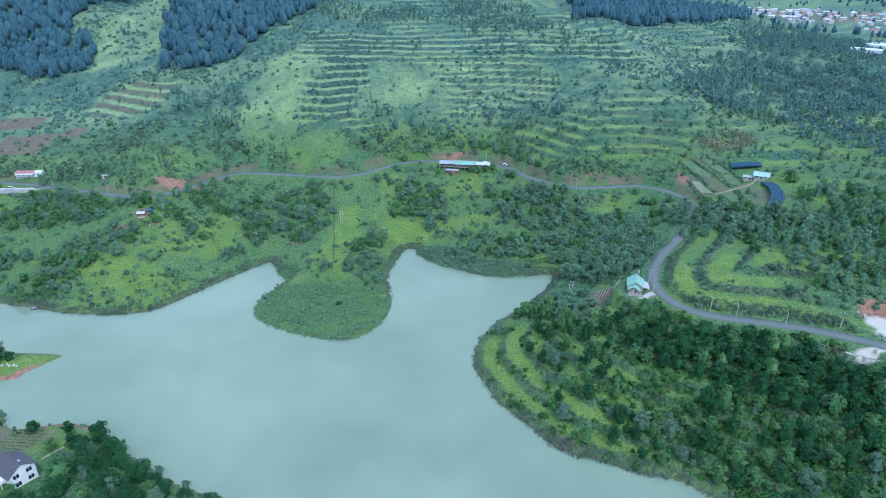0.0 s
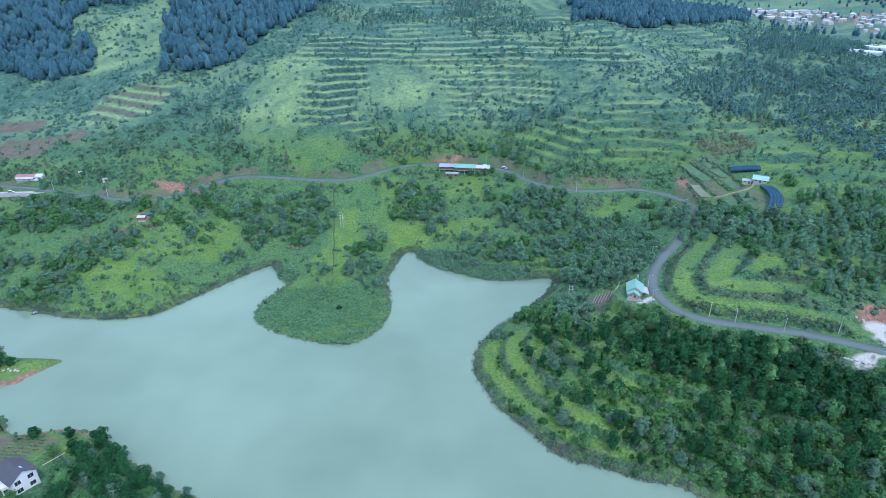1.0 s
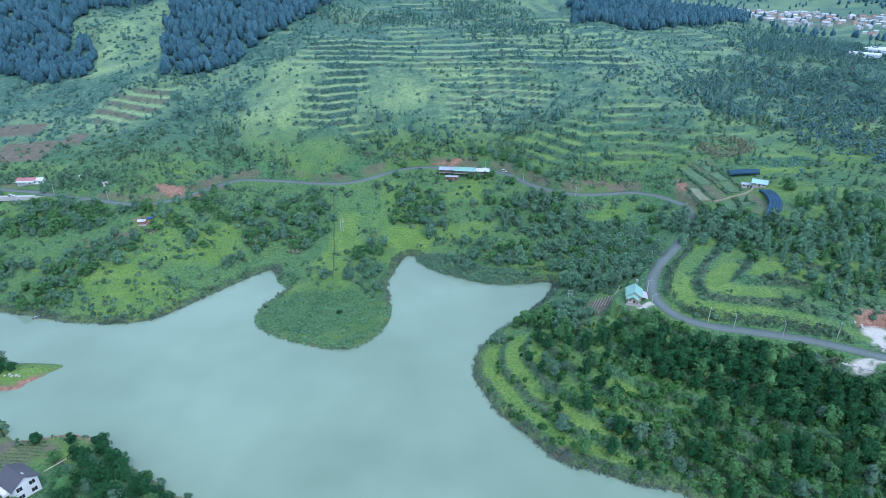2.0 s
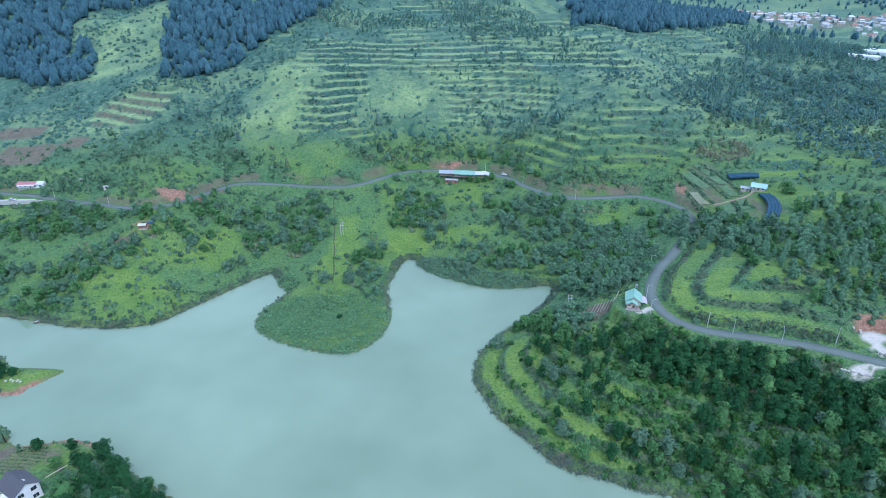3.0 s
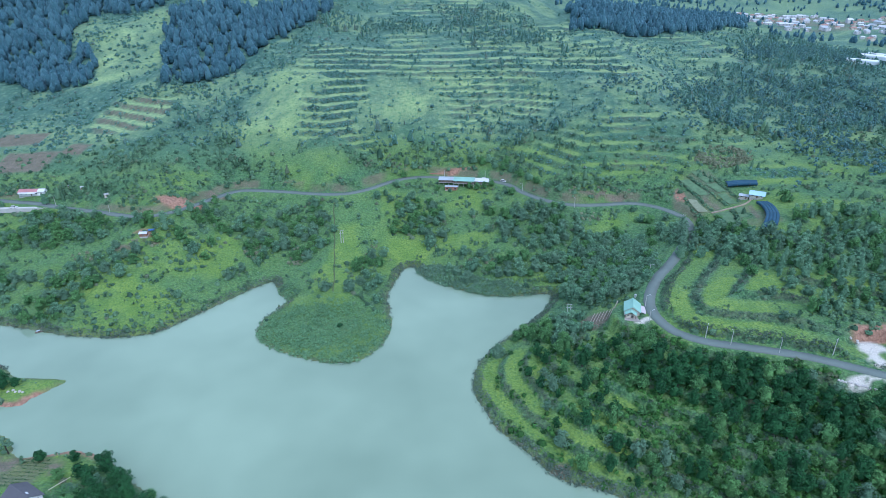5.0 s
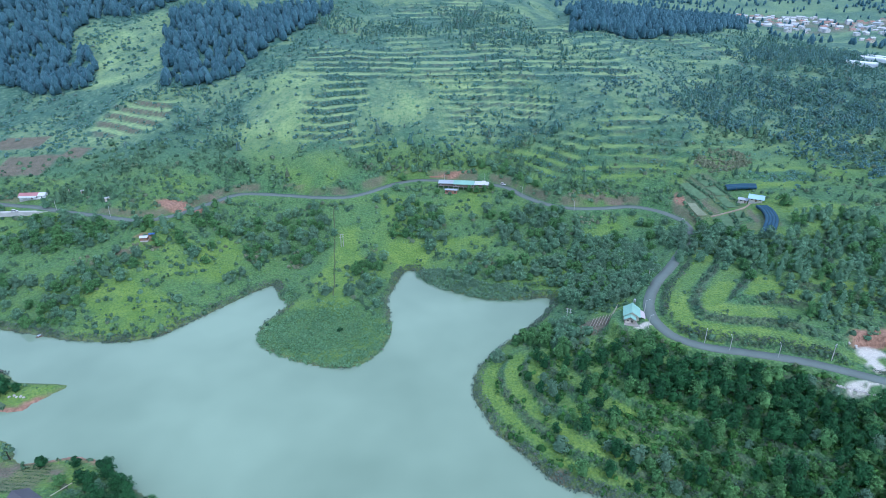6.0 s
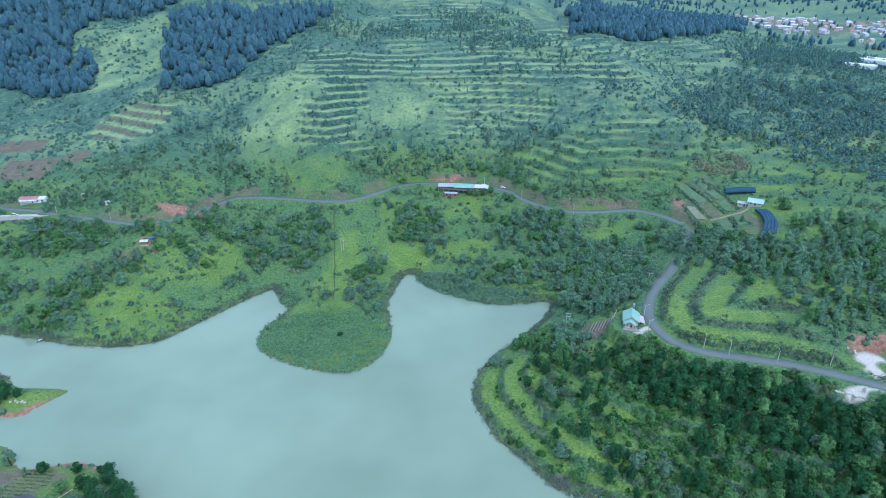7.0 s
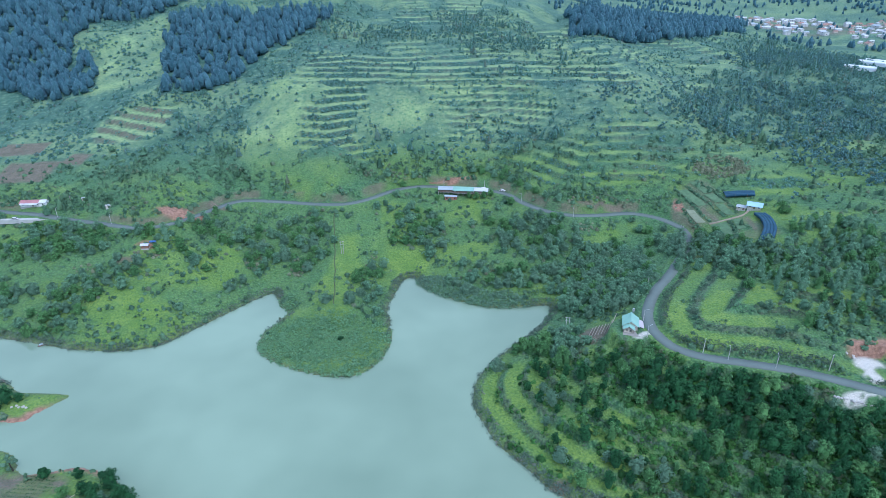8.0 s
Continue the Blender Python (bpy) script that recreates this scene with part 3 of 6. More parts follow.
# ---- plants ----
def leaf_quads(rng, centres, normals, size):
    """Four-cornered leaves at the centres, facing about the normals."""
    n = len(centres)
    nrm = normals + rng.normal(0, 0.55, (n, 3))
    nrm /= np.linalg.norm(nrm, axis=1)[:, None] + 1e-9
    t = np.cross(nrm, rng.normal(0, 1, (n, 3)))
    t /= np.linalg.norm(t, axis=1)[:, None] + 1e-9
    s = np.cross(nrm, t)
    a, b = size * rng.uniform(0.6, 1.3, (n, 1)), size * rng.uniform(0.35, 0.7, (n, 1))
    v = np.stack([centres + t * a, centres + s * b, centres - t * a, centres - s * b], 1)
    return v.reshape(-1, 3)


def loose(v):
    return v, np.arange(len(v)).reshape(-1, 4)


def joined(pieces):
    """Several (corners, faces) as one."""
    vs, qs, n = [], [], 0
    for v, q in pieces:
        vs.append(v)
        qs.append(q + n)
        n += len(v)
    return np.concatenate(vs), np.concatenate(qs)


def mound(rng, centre, radius, tall, sides=5, rings=2, cone=0.0, rough=0.22):
    """An uneven leafy body, open below, narrowing to the top."""
    rows = []
    for j in range(rings + 1):
        h = j / rings
        r = radius * ((1 - h) ** 0.6 * 0.92 + 0.08 if cone else math.cos(h * 1.42) ** 0.75)
        a = np.arange(sides) * 6.2832 / sides + rng.uniform(-0.25, 0.25, sides) + j * 0.6
        rr = r * rng.uniform(1 - rough, 1 + rough, sides)
        z = tall * (math.sin(h * 1.5708) if not cone else h) + rng.uniform(-0.09, 0.09, sides) * tall
        rows.append(np.stack([np.cos(a) * rr, np.sin(a) * rr, z], 1))
    v = np.concatenate(rows) + np.asarray(centre)
    i, j = np.meshgrid(np.arange(sides), np.arange(rings))
    k = (i + 1) % sides
    q = np.stack([j * sides + i, j * sides + k, (j + 1) * sides + k, (j + 1) * sides + i], -1).reshape(-1, 4)
    return v, q


def bushy(rng, radius, tall, sides, rings, leaves, size, base=0.0, cone=0.0):
    """A plant seen from afar: an uneven body ruffled with leaf sprays."""
    v, q = mound(rng, (0, 0, base), radius, tall, sides, rings, cone)
    p = v[rng.integers(0, len(v), leaves)] * rng.uniform(0.85, 1.1, (leaves, 1))
    d = p - np.array([0, 0, base + tall * 0.2])
    d /= np.linalg.norm(d, axis=1)[:, None] + 1e-9
    p = p + rng.normal(0, radius * 0.18, (leaves, 3))
    p[:, 2] = np.maximum(p[:, 2], 0.03)
    return joined([(v, q), loose(leaf_quads(rng, p, d + np.array([0, 0, 0.4]), size))])


def pine_body(rng, radius, tall):
    """A full pine seen from afar: a rounded, ragged crown of drooping tiers with needle sprays."""
    sides, heights, widths = 6, (0.08, 0.30, 0.56, 0.80, 0.98), (0.72, 1.0, 0.90, 0.55, 0.10)
    rows = []
    for j, (h, w) in enumerate(zip(heights, widths)):
        a = np.arange(sides) * 6.2832 / sides + rng.uniform(-0.3, 0.3, sides) + j * 0.45
        r = radius * w * rng.uniform(0.72, 1.18, sides)
        rows.append(np.stack([np.cos(a) * r, np.sin(a) * r, tall * h + rng.uniform(-0.05, 0.05, sides) * tall], 1))
    v = np.concatenate(rows)
    i, j = np.meshgrid(np.arange(sides), np.arange(len(heights) - 1))
    k = (i + 1) % sides
    q = np.stack([j * sides + i, j * sides + k, (j + 1) * sides + k, (j + 1) * sides + i], -1).reshape(-1, 4)
    p = v[rng.integers(0, len(v), 14)] * np.array([1.05, 1.05, 1.0]) + rng.normal(0, 0.35, (14, 3))
    return joined([(v, q), loose(leaf_quads(rng, p, p * np.array([1, 1, 0]) / radius + np.array([0, 0, 0.6]), 1.1))])


def crown_cloud(rng, radius, tall, lumps, leaves, size, base=0.0, cone=0.0, core=False):
    """A crown of leaf clumps with gaps. cone: how far it narrows to the top."""
    out, full = [], core and lumps >= 10 and leaves >= 20
    leaves = int(leaves * 1.25) if full else leaves
    for k in range(lumps):
        h = (k + rng.uniform(0.1, 0.9)) / lumps
        w = radius * (math.sin(math.pi * min(0.97, 0.2 + 0.75 * h)) * (1 - cone) + cone * (1.02 - h))
        ang, rr = rng.uniform(0, 6.283), w * rng.uniform(0.3, 0.9) ** 0.7
        c = np.array([math.cos(ang) * rr, math.sin(ang) * rr, base + tall * h * 0.92])
        lump = radius * (rng.uniform(0.36, 0.56) if lumps < 10 else rng.uniform(0.26, 0.46)) * (1 - 0.5 * cone * h)
        d = rng.normal(0, 1, (leaves, 3))
        d /= np.linalg.norm(d, axis=1)[:, None]
        d[:, 2] = np.abs(d[:, 2]) * 1.0 - 0.25 * rng.uniform(0, 1, leaves)
        p = c + d * lump * rng.uniform(0.7, 1.1, (leaves, 1)) * np.array([1, 1, 0.75])
        out.append(loose(leaf_quads(rng, p, d + np.array([0, 0, 0.5]), size)))
        if core and not full:
            out.append(mound(rng, c - np.array([0, 0, lump * 0.35]), lump * 0.72, lump * 0.95, rough=0.3))
    if full:
        heart = mound(rng, (0, 0, base * 0.75), radius * 0.62, tall * 0.74, 7, 3, rough=0.32)
        p = heart[0][rng.integers(0, len(heart[0]), 44)] + rng.normal(0, radius * 0.13, (44, 3))
        p = p * np.array([1.06, 1.06, 1.0])
        out += [heart, loose(leaf_quads(rng, p, p - np.array([0, 0, base + tall * 0.25]), size * 1.15))]
    v, q = joined(out)
    v[:, 2] = np.maximum(v[:, 2], 0.02)
    return v, q


def scatter_mesh(name, templates, places, scale, mat, rng, tint=None, squash=0.15, sink=0.1):
    """Many plants joined into one mesh: templates, turned, scaled and set on the ground."""
    n = len(places)
    pick = rng.integers(0, len(templates), n)
    turn = rng.uniform(0, 6.283, n)
    tint = rng.uniform(0, 1, n) if tint is None else tint
    vs, ts, qs, total = [], [], [], 0
    for k, (tp, faces) in enumerate(templates):
        m = np.where(pick == k)[0]
        if not len(m):
            continue
        c, s = np.cos(turn[m])[:, None], np.sin(turn[m])[:, None]
        sx = scale[m][:, None]
        sz = sx * rng.uniform(1 - squash, 1 + squash, (len(m), 1))
        x = (tp[None, :, 0] * c - tp[None, :, 1] * s) * sx + places[m, 0:1]
        y = (tp[None, :, 0] * s + tp[None, :, 1] * c) * sx + places[m, 1:2]
        z = tp[None, :, 2] * sz + places[m, 2:3] - sink
        vs.append(np.stack([x, y, z], -1).reshape(-1, 3))
        ts.append(np.repeat(tint[m], len(tp)))
        qs.append((faces[None] + total + np.arange(len(m))[:, None, None] * len(tp)).reshape(-1, 4))
        total += len(m) * len(tp)
    return quick_mesh(name, np.concatenate(vs), np.concatenate(qs), mat, np.concatenate(ts))


def stuff(name, mesh, label, category):
    return tagged(new(name, mesh), label, category, kind="stuff")


def seeded(rng, box, count, density):
    """Places in a box (x0, x1, y0, y1), kept by a density between 0 and 1."""
    x, y = rng.uniform(box[0], box[1], count), rng.uniform(box[2], box[3], count)
    keep = rng.uniform(0, 1, count) < density(x, y)
    x, y = x[keep], y[keep]
    return np.stack([x, y, sample(GZ, x, y)], 1)


CLEAR = [(184, 304, 10, 11), (172, 318, 9, 14), (90, 234, 11.2, 11.2), (15.4, 423, 22, 7), (193, 353, 11.2, 8.4), (190, 319, 8.4, 22), (196, 370, 12.6, 7), (-286, 392, 12.6, 5.6), (-140,
    147, 9.8, 7), (-186, 337, 5.6, 2.8), (76, 246, 11.2, 7), (176, 203, 12.6, 9.8), (165, 185, 14, 7), (171, 356, 15.4, 31), (-195, 213, 16.8, 5.6),
    (-151, 165, 12.6, 8.4), (-179, 375, 12.6, 5.6)]


def open_land(x, y, road_gap=5.0, shore_gap=1.0):
    return (sample(GDS, x, y) > shore_gap) & (sample(GDR, x, y) > road_gap) & (ovals(x, y, CLEAR) < 0.3)


rng = np.random.default_rng(11)
bush_t = [crown_cloud(rng, 1.7, 1.9, 3, 7, 0.5, core=True) for _ in range(7)]
dot_t = [bushy(rng, 1.25, 1.25, 5, 2, 7, 0.5) for _ in range(6)]
hill_t = [crown_cloud(rng, 2.3, 4.4, 3, 4, 0.5, 0.2, core=True) for _ in range(6)]
pine_t = [pine_body(rng, rng.uniform(3.6, 4.6), rng.uniform(11.0, 14.0)) for _ in range(8)]
east_t = [crown_cloud(rng, 3.2, 6.0, 4, 5, 0.75, 0.3, core=True) for _ in range(6)]
young_t = [bushy(rng, 1.5, 4.6, 6, 3, 10, 0.5, 0.2, 1.0) for _ in range(4)]
fringe_t = [crown_cloud(rng, 0.95, 1.0, 3, 5, 0.3) for _ in range(5)]
herb_t = [bushy(rng, 1.3, 1.1, 5, 1, 6, 0.55) for _ in range(6)]
marsh_t = [crown_cloud(rng, 0.95, 1.1, 3, 5, 0.32) for _ in range(5)]
tuft_t = [crown_cloud(rng, 0.6, 0.6, 2, 3, 0.36) for _ in range(4)]


def patch(x, y, size, seed, lo=0.42, hi=0.6):
    return ramp(fbm(x, y, size, seed, 3), lo, hi)


def bank(x, y):
    """1 on the banks of the terraces."""
    return sample(GW, x, y) * ramp(sample(GFR, x, y), 0.6, 0.75)


def is_low(x, y):
    return sample(GBELOW * 1.0, x, y)


def near_scrub(x, y):
    on_flat = sample(near_steps, x, y) * (1 - ramp(sample(GFR, x, y), 0.55, 0.7)) * (1 - 0.75 * ramp(x, 148, 168) * (y > 205)) * (1 - 0.7 * ramp(x, 62, 84) * (y < 232) * is_low(x, y))
    d = (0.12 + 0.9 * patch(x, y, 22, 61, 0.40, 0.54) * patch(x, y, 7, 62, 0.36, 0.52)) * (1 - 0.9 * on_flat) + 0.5 * bank(x, y)
    d = np.maximum(d, ovals(x, y, GROVES) * 0.85) * (1 - 0.7 * sample(meadow, x, y)) * (1 - 0.9 * sample(soil, x, y) * (1 - bank(x, y)))
    near = np.maximum(is_low(x, y), (x > 105) & (y < 325))
    near = np.maximum(near, (1 - ramp(sample(GDR, x, y), 16, 40)) * patch(x, y, 26, 97, 0.36, 0.5))
    near = np.maximum(near, 0.8 * oval(x, y, -250, 400, 60, 28))
    return d * near * open_land(x, y) * (1 - oval(x, y, *(-63, 260, 38, 31)))


p = seeded(rng, (-322, 266, 133, 462), 23000, near_scrub)
cape = (p[:, 0] > 8) & (p[:, 1] < 240) & (sample(GBELOW * 1.0, p[:, 0], p[:, 1]) > 0.5)
for name, mine, mat, label in (("scrub", p[~cape], LEAF_SHRUB, "dense green scrub and low bushes on the lake slopes"),
                               ("headland_scrub", p[cape], LEAF_LUSH, "lush dark green bushes along the headland's banks")):
    stuff(name, scatter_mesh(name, bush_t[:2] + dot_t, mine, 0.4 + 1.1 * rng.uniform(0, 1, len(mine)) ** 1.6, mat, rng), label, "bushes")


def near_banks(x, y):
    verge = (1 - is_low(x, y)) * (x > 112) * (y < 232) * (np.abs(sample(GDR, x, y) - 8.5) < 3.2)
    return np.maximum(sample(near_steps, x, y) * ramp(sample(GFR, x, y), 0.68, 0.78), verge) * open_land(x, y) * (0.5 + 0.5 * patch(x, y, 9, 63))


p = seeded(rng, (11.2, 266, 133, 333), 36000, near_banks)
stuff("bank_weeds", scatter_mesh("bank_weeds", fringe_t, p, rng.uniform(0.6, 1.35, len(p)), LEAF_BANK, rng),
    "dense grey-green weeds on the terrace banks", "weeds")


def road_bank(x, y):
    d = sample(GDR, x, y)
    return (1 - is_low(x, y)) * (d > 5.2) * (d < 9.0) * (x > 98) * (y < 290) * (0.45 + 0.55 * patch(x, y, 7, 107, 0.36, 0.5)) * (ovals(x, y,
    CLEAR) < 0.3)


p = seeded(rng, (95, 260, 170, 290), 14000, road_bank)
stuff("bank_hedge", scatter_mesh("bank_hedge", fringe_t, p, rng.uniform(0.7, 1.5, len(p)), LEAF_BANK, rng),
    "continuous grey-green hedge of weeds on the cut bank above the road", "weeds")


def headland(x, y):
    return is_low(x, y) * (x > 40) * (y < 232) * (0.2 + 0.8 * ramp(x + (y - 160) * 0.2, 62, 95)) * (0.3 + 0.7 * patch(x, y, 10, 108, 0.36,
    0.5)) * open_land(x, y, 5.0, 3.0) * (1 - 0.8 * sample(meadow, x, y))


p = seeded(rng, (35, 235, 118, 235), 6000, headland)
stuff("undergrowth", scatter_mesh("undergrowth", bush_t[:2] + dot_t[:4], p, rng.uniform(0.5, 1.2, len(p)), LEAF_LUSH, rng),
    "lush green undergrowth between the headland's trees", "bushes")


def hill_land(x, y):
    return (1 - is_low(x, y)) * open_land(x, y, 7.0) * ((x < 105) | (y > 319)) * (1 - 0.6 * sample(flat, x, y)) * (1 - 0.85 * pines_at(x, y)) * (1 - 0.85 * sample(soil, x, y))


def roadside(x, y):
    return (1 - ramp(sample(GDR, x, y), 12, 32)) * patch(x, y, 22, 77, 0.38, 0.5)


def hill_scrub(x, y):
    d = 0.05 + 0.9 * patch(x, y, 46, 67, 0.40, 0.58) * patch(x, y, 12, 68, 0.46, 0.58) + 0.5 * patch(x, y, 9, 66, 0.56, 0.64)
    d = np.maximum(d, 0.5 * (x > 140) * (y < 440) * patch(x, y, 14, 89, 0.40, 0.55))
    d = np.maximum(d, 0.75 * oval(x, y, 120, 485, 150, 85) * patch(x, y, 15, 90, 0.42, 0.56))
    d = np.maximum(d, 0.8 * (x < -110) * patch(x, y, 17, 94, 0.44, 0.56))
    d = d * (1 - 0.75 * sample(flat, x, y))
    d = np.maximum(d, roadside(x, y))
    return d * (1 - 0.55 * sample(meadow, x, y)) * hill_land(x, y)


p = seeded(rng, (-406, 462, 280, 800), 37000, hill_scrub)
# Bushes farther up take the haze-tinted leaves, nearer ones the plain scrub green.
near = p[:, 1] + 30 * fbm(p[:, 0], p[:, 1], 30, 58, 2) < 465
for name, mine, mat, label in (("hillside_scrub", p[~near], LEAF_HILL_HAZED, "low bushes dotted over the terraced hill"),
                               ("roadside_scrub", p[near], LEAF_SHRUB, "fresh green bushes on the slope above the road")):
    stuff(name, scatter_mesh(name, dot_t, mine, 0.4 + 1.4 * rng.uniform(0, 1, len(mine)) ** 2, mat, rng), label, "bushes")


def hedges(x, y):
    return bank(x, y) * hill_land(x, y) * np.maximum(0.3 + 0.7 * patch(x, y, 22, 65, 0.36, 0.5), oval(x, y, *(-84, 525, 25, 84)))


p = np.concatenate([seeded(rng, (-280, 308, 336, 672), 46000, hedges), seeded(rng, (-112, -56, 440, 612), 9000, hedges)])
stuff("hedge_rows", scatter_mesh("hedge_rows", herb_t, p, 0.35 + 0.8 * rng.uniform(0, 1, len(p)) ** 1.5, LEAF_HILL_HAZED, rng),
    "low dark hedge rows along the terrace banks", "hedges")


def groves(x, y):
    wx, wy = x + (fbm(x, y, 30, 91, 3) - 0.5) * 50, y + (fbm(x, y, 30, 92, 3) - 0.5) * 50
    return ovals(wx, wy, HILL_GROVES) * (0.3 + 0.7 * patch(x, y, 16, 93, 0.38, 0.52))


def hill_trees(x, y):
    d = 0.015 + 0.5 * patch(x, y, 44, 69, 0.46, 0.58) * patch(x, y, 11, 88, 0.48, 0.6) + 0.2 * patch(x, y, 60, 70, 0.48, 0.6) * (x > 140)
    d = np.maximum(d, 0.45 * roadside(x, y))
    return np.maximum(d, 0.85 * groves(x, y)) * (1 - 0.8 * sample(meadow, x, y)) * hill_land(x, y)


p = seeded(rng, (-406, 490, 280, 880), 22000, hill_trees)
size = rng.uniform(0.45, 1.2, len(p)) * (1 + 0.5 * ovals(p[:, 0], p[:, 1], HILL_GROVES))
# Same split for trees: haze-tinted leaves beyond, plain green near the road.
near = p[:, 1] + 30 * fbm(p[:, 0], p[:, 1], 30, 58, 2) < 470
for name, pick, mat, label in (("hillside_trees", ~near, LEAF_HILL_HAZED, "small dark trees in loose groves on the hill"),
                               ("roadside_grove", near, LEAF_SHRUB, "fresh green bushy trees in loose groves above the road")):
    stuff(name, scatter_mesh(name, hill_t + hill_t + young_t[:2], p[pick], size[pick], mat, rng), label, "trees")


def dry_brush(x, y):
    return oval(x, y, *(200, 407, 21, 15.4)) * (0.3 + 0.7 * patch(x, y, 7, 95)) + 0.25 * oval(x, y, *(112, 386, 31, 4.2)) \
        + 0.45 * ovals(x, y, [(-46, 345, 5, 7), (-92, 335, 6, 10), (-120, 340, 6, 8), (-186, 331, 10, 4), (25, 330, 8, 4), (96, 362, 9, 5), (-215, 320, 8, 5)])


p = np.concatenate([seeded(rng, (77, 227, 378, 427), 7500, dry_brush), seeded(rng, (-230, 110, 310, 372), 14000, dry_brush)])
stuff("dry_brush", scatter_mesh("dry_brush", bush_t[:2] + dot_t[:2], p[::2], rng.uniform(0.4, 1.2, len(p[::2])), LEAF_DRY, rng),
    "withered tan brush in patches on the slopes", "bushes")


# The needles' extra blue is painted haze.
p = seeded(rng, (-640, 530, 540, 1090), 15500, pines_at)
stuff("pine_wood", scatter_mesh("pine_wood", pine_t, p, rng.uniform(0.6, 1.15, len(p)), LEAF_PINE_HAZED, rng),
    "dark blue-green pine forest on the upper slopes, haze painted in", "pine forest")


EAST_WOODS = [(231, 327, 9, 36, 10), (355, 530, 85, 65, -20), (288, 425, 36, 62, -20), (410, 690, 100, 55, 10), (285, 385, 34, 26)]


def east_wood(x, y):
    wx, wy = x + (fbm(x, y, 24, 101, 3) - 0.5) * 40, y + (fbm(x, y, 24, 102, 3) - 0.5) * 40
    loose_part = 0.55 * oval(wx, wy, 200, 505, 100, 85) * patch(x, y, 30, 103, 0.46, 0.58)
    return np.maximum(ovals(wx, wy, EAST_WOODS) * (0.45 + 0.55 * patch(x, y, 22, 104, 0.42, 0.54)), loose_part) * open_land(x, y, 8.0)


# Valley leaves are lightened and blued in place of haze.
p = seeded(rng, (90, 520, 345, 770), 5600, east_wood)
stuff("valley_wood", scatter_mesh("valley_wood", east_t, p, rng.uniform(0.55, 1.15, len(p)), LEAF_VALLEY_HAZED, rng),
    "dense blue-green mixed wood on the eastern slope, haze painted in", "forest")


def far_wood(x, y):
    town = oval(x, y, *(658, 1106, 182, 322))
    return (x > -330) * (x < 0.78 * y + 120) * (0.25 + 0.75 * patch(x, y, 180, 73, 0.30, 0.44)) * (np.hypot(x, y) > 960) * (1 - 0.3 * town) * (1 - pines_at(x, y))


# Distant woods share the haze-tinted pine colour.
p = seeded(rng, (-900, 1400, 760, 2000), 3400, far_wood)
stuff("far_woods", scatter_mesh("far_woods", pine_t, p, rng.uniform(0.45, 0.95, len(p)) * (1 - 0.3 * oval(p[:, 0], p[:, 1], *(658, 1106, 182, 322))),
    LEAF_PINE_HAZED, rng), "distant dark green woods", "forest")


def marsh(x, y):
    ds = sample(GDS, x, y)
    tongue = oval(x, y, *(-63, 260, 41, 32)) * (ds > -0.6)
    east = oval(x, y, 18, 311, 36, 13, -24) * (ds > -0.8) * (ds < 11)
    west = oval(x, y, *(-92, 302, 8.4, 12.6)) * (ds > -0.6)
    return np.maximum.reduce([tongue, east, west])


p = seeded(rng, (-112, 63, 224, 343), 22000, marsh)
p[:, 2] = np.maximum(p[:, 2], 0.05)
stuff("marsh_plants", scatter_mesh("marsh_plants", marsh_t, p, 0.5 + 1.2 * rng.uniform(0, 1, len(p)) ** 2 * (0.3 + 0.8 * patch(p[:, 0], p[:, 1], 6, 99)),
    LEAF_MARSH, rng), "thick mat of green water plants on the shallow tongue", "water plants")


def reed_bed(x, y):
    ds = sample(GDS, x, y)
    return oval(x, y, 16, 315, 40, 11, -26) * (ds > -1.6) * (ds < 12)


p = seeded(rng, (-30, 62, 290, 345), 6500, reed_bed)
p[:, 2] = np.maximum(p[:, 2], 0.02)
stuff("reeds", scatter_mesh("reeds", marsh_t, p, 0.7 + 1.1 * rng.uniform(0, 1, len(p)) ** 1.5, LEAF_REED, rng), "thick grey-green reed bed along the cove's shore", "reeds")


def fringe(x, y):
    ds = sample(GDS, x, y)
    return ((ds > -0.7) & (ds < 4.2)) * (1 - marsh(x, y)) * (0.45 + 0.55 * patch(x, y, 16, 79)) * ((y > 231) | (x > 0)) * (x > -241)


p = seeded(rng, (-241, 154, 84, 343), 150000, fringe)
p[:, 2] = np.maximum(p[:, 2], 0.03)
stuff("shore_fringe", scatter_mesh("shore_fringe", fringe_t, p, rng.uniform(0.5, 1.3, len(p)), LEAF_FRINGE, rng),
    "grey-green and brown weeds along the waterline", "weeds")


def tufts(x, y):
    return (0.25 + 0.75 * sample(lushness, x, y)) * open_land(x, y, 4.0, 1.4) * (1 - sample(soil, x, y)) * (1 - sample(stone, x, y)) * (np.hypot(x,
    y) < 462)


p = seeded(rng, (-329, 266, 133, 448), 9000, tufts)
stuff("grass", scatter_mesh("grass", tuft_t, p, rng.uniform(0.5, 1.2, len(p)), GRASS, rng, tint=np.clip(sample(lushness, p[:, 0], p[:,
    1]) + rng.uniform(-0.3, 0.3, len(p)), 0, 1)),
      "tall lush grass tufts on the open meadows", "grass")


# ---- single trees ----
def tapered(bm, a, b, ra, rb, sides=7):
    """A tapered limb from a to b."""
    a, b = Vector(a), Vector(b)
    turn = (b - a).to_track_quat("Z", "Y").to_matrix()
    rings = []
    for c, r in ((a, ra), (b, rb)):
        rings.append([bm.verts.new(c + turn @ Vector((math.cos(6.2832 * i / sides) * r, math.sin(6.2832 * i / sides) * r, 0))) for i in range(sides)])
    for i in range(sides):
        j = (i + 1) % sides
        bm.faces.new((rings[0][i], rings[0][j], rings[1][j], rings[1][i]))
    bm.faces.new(rings[1])


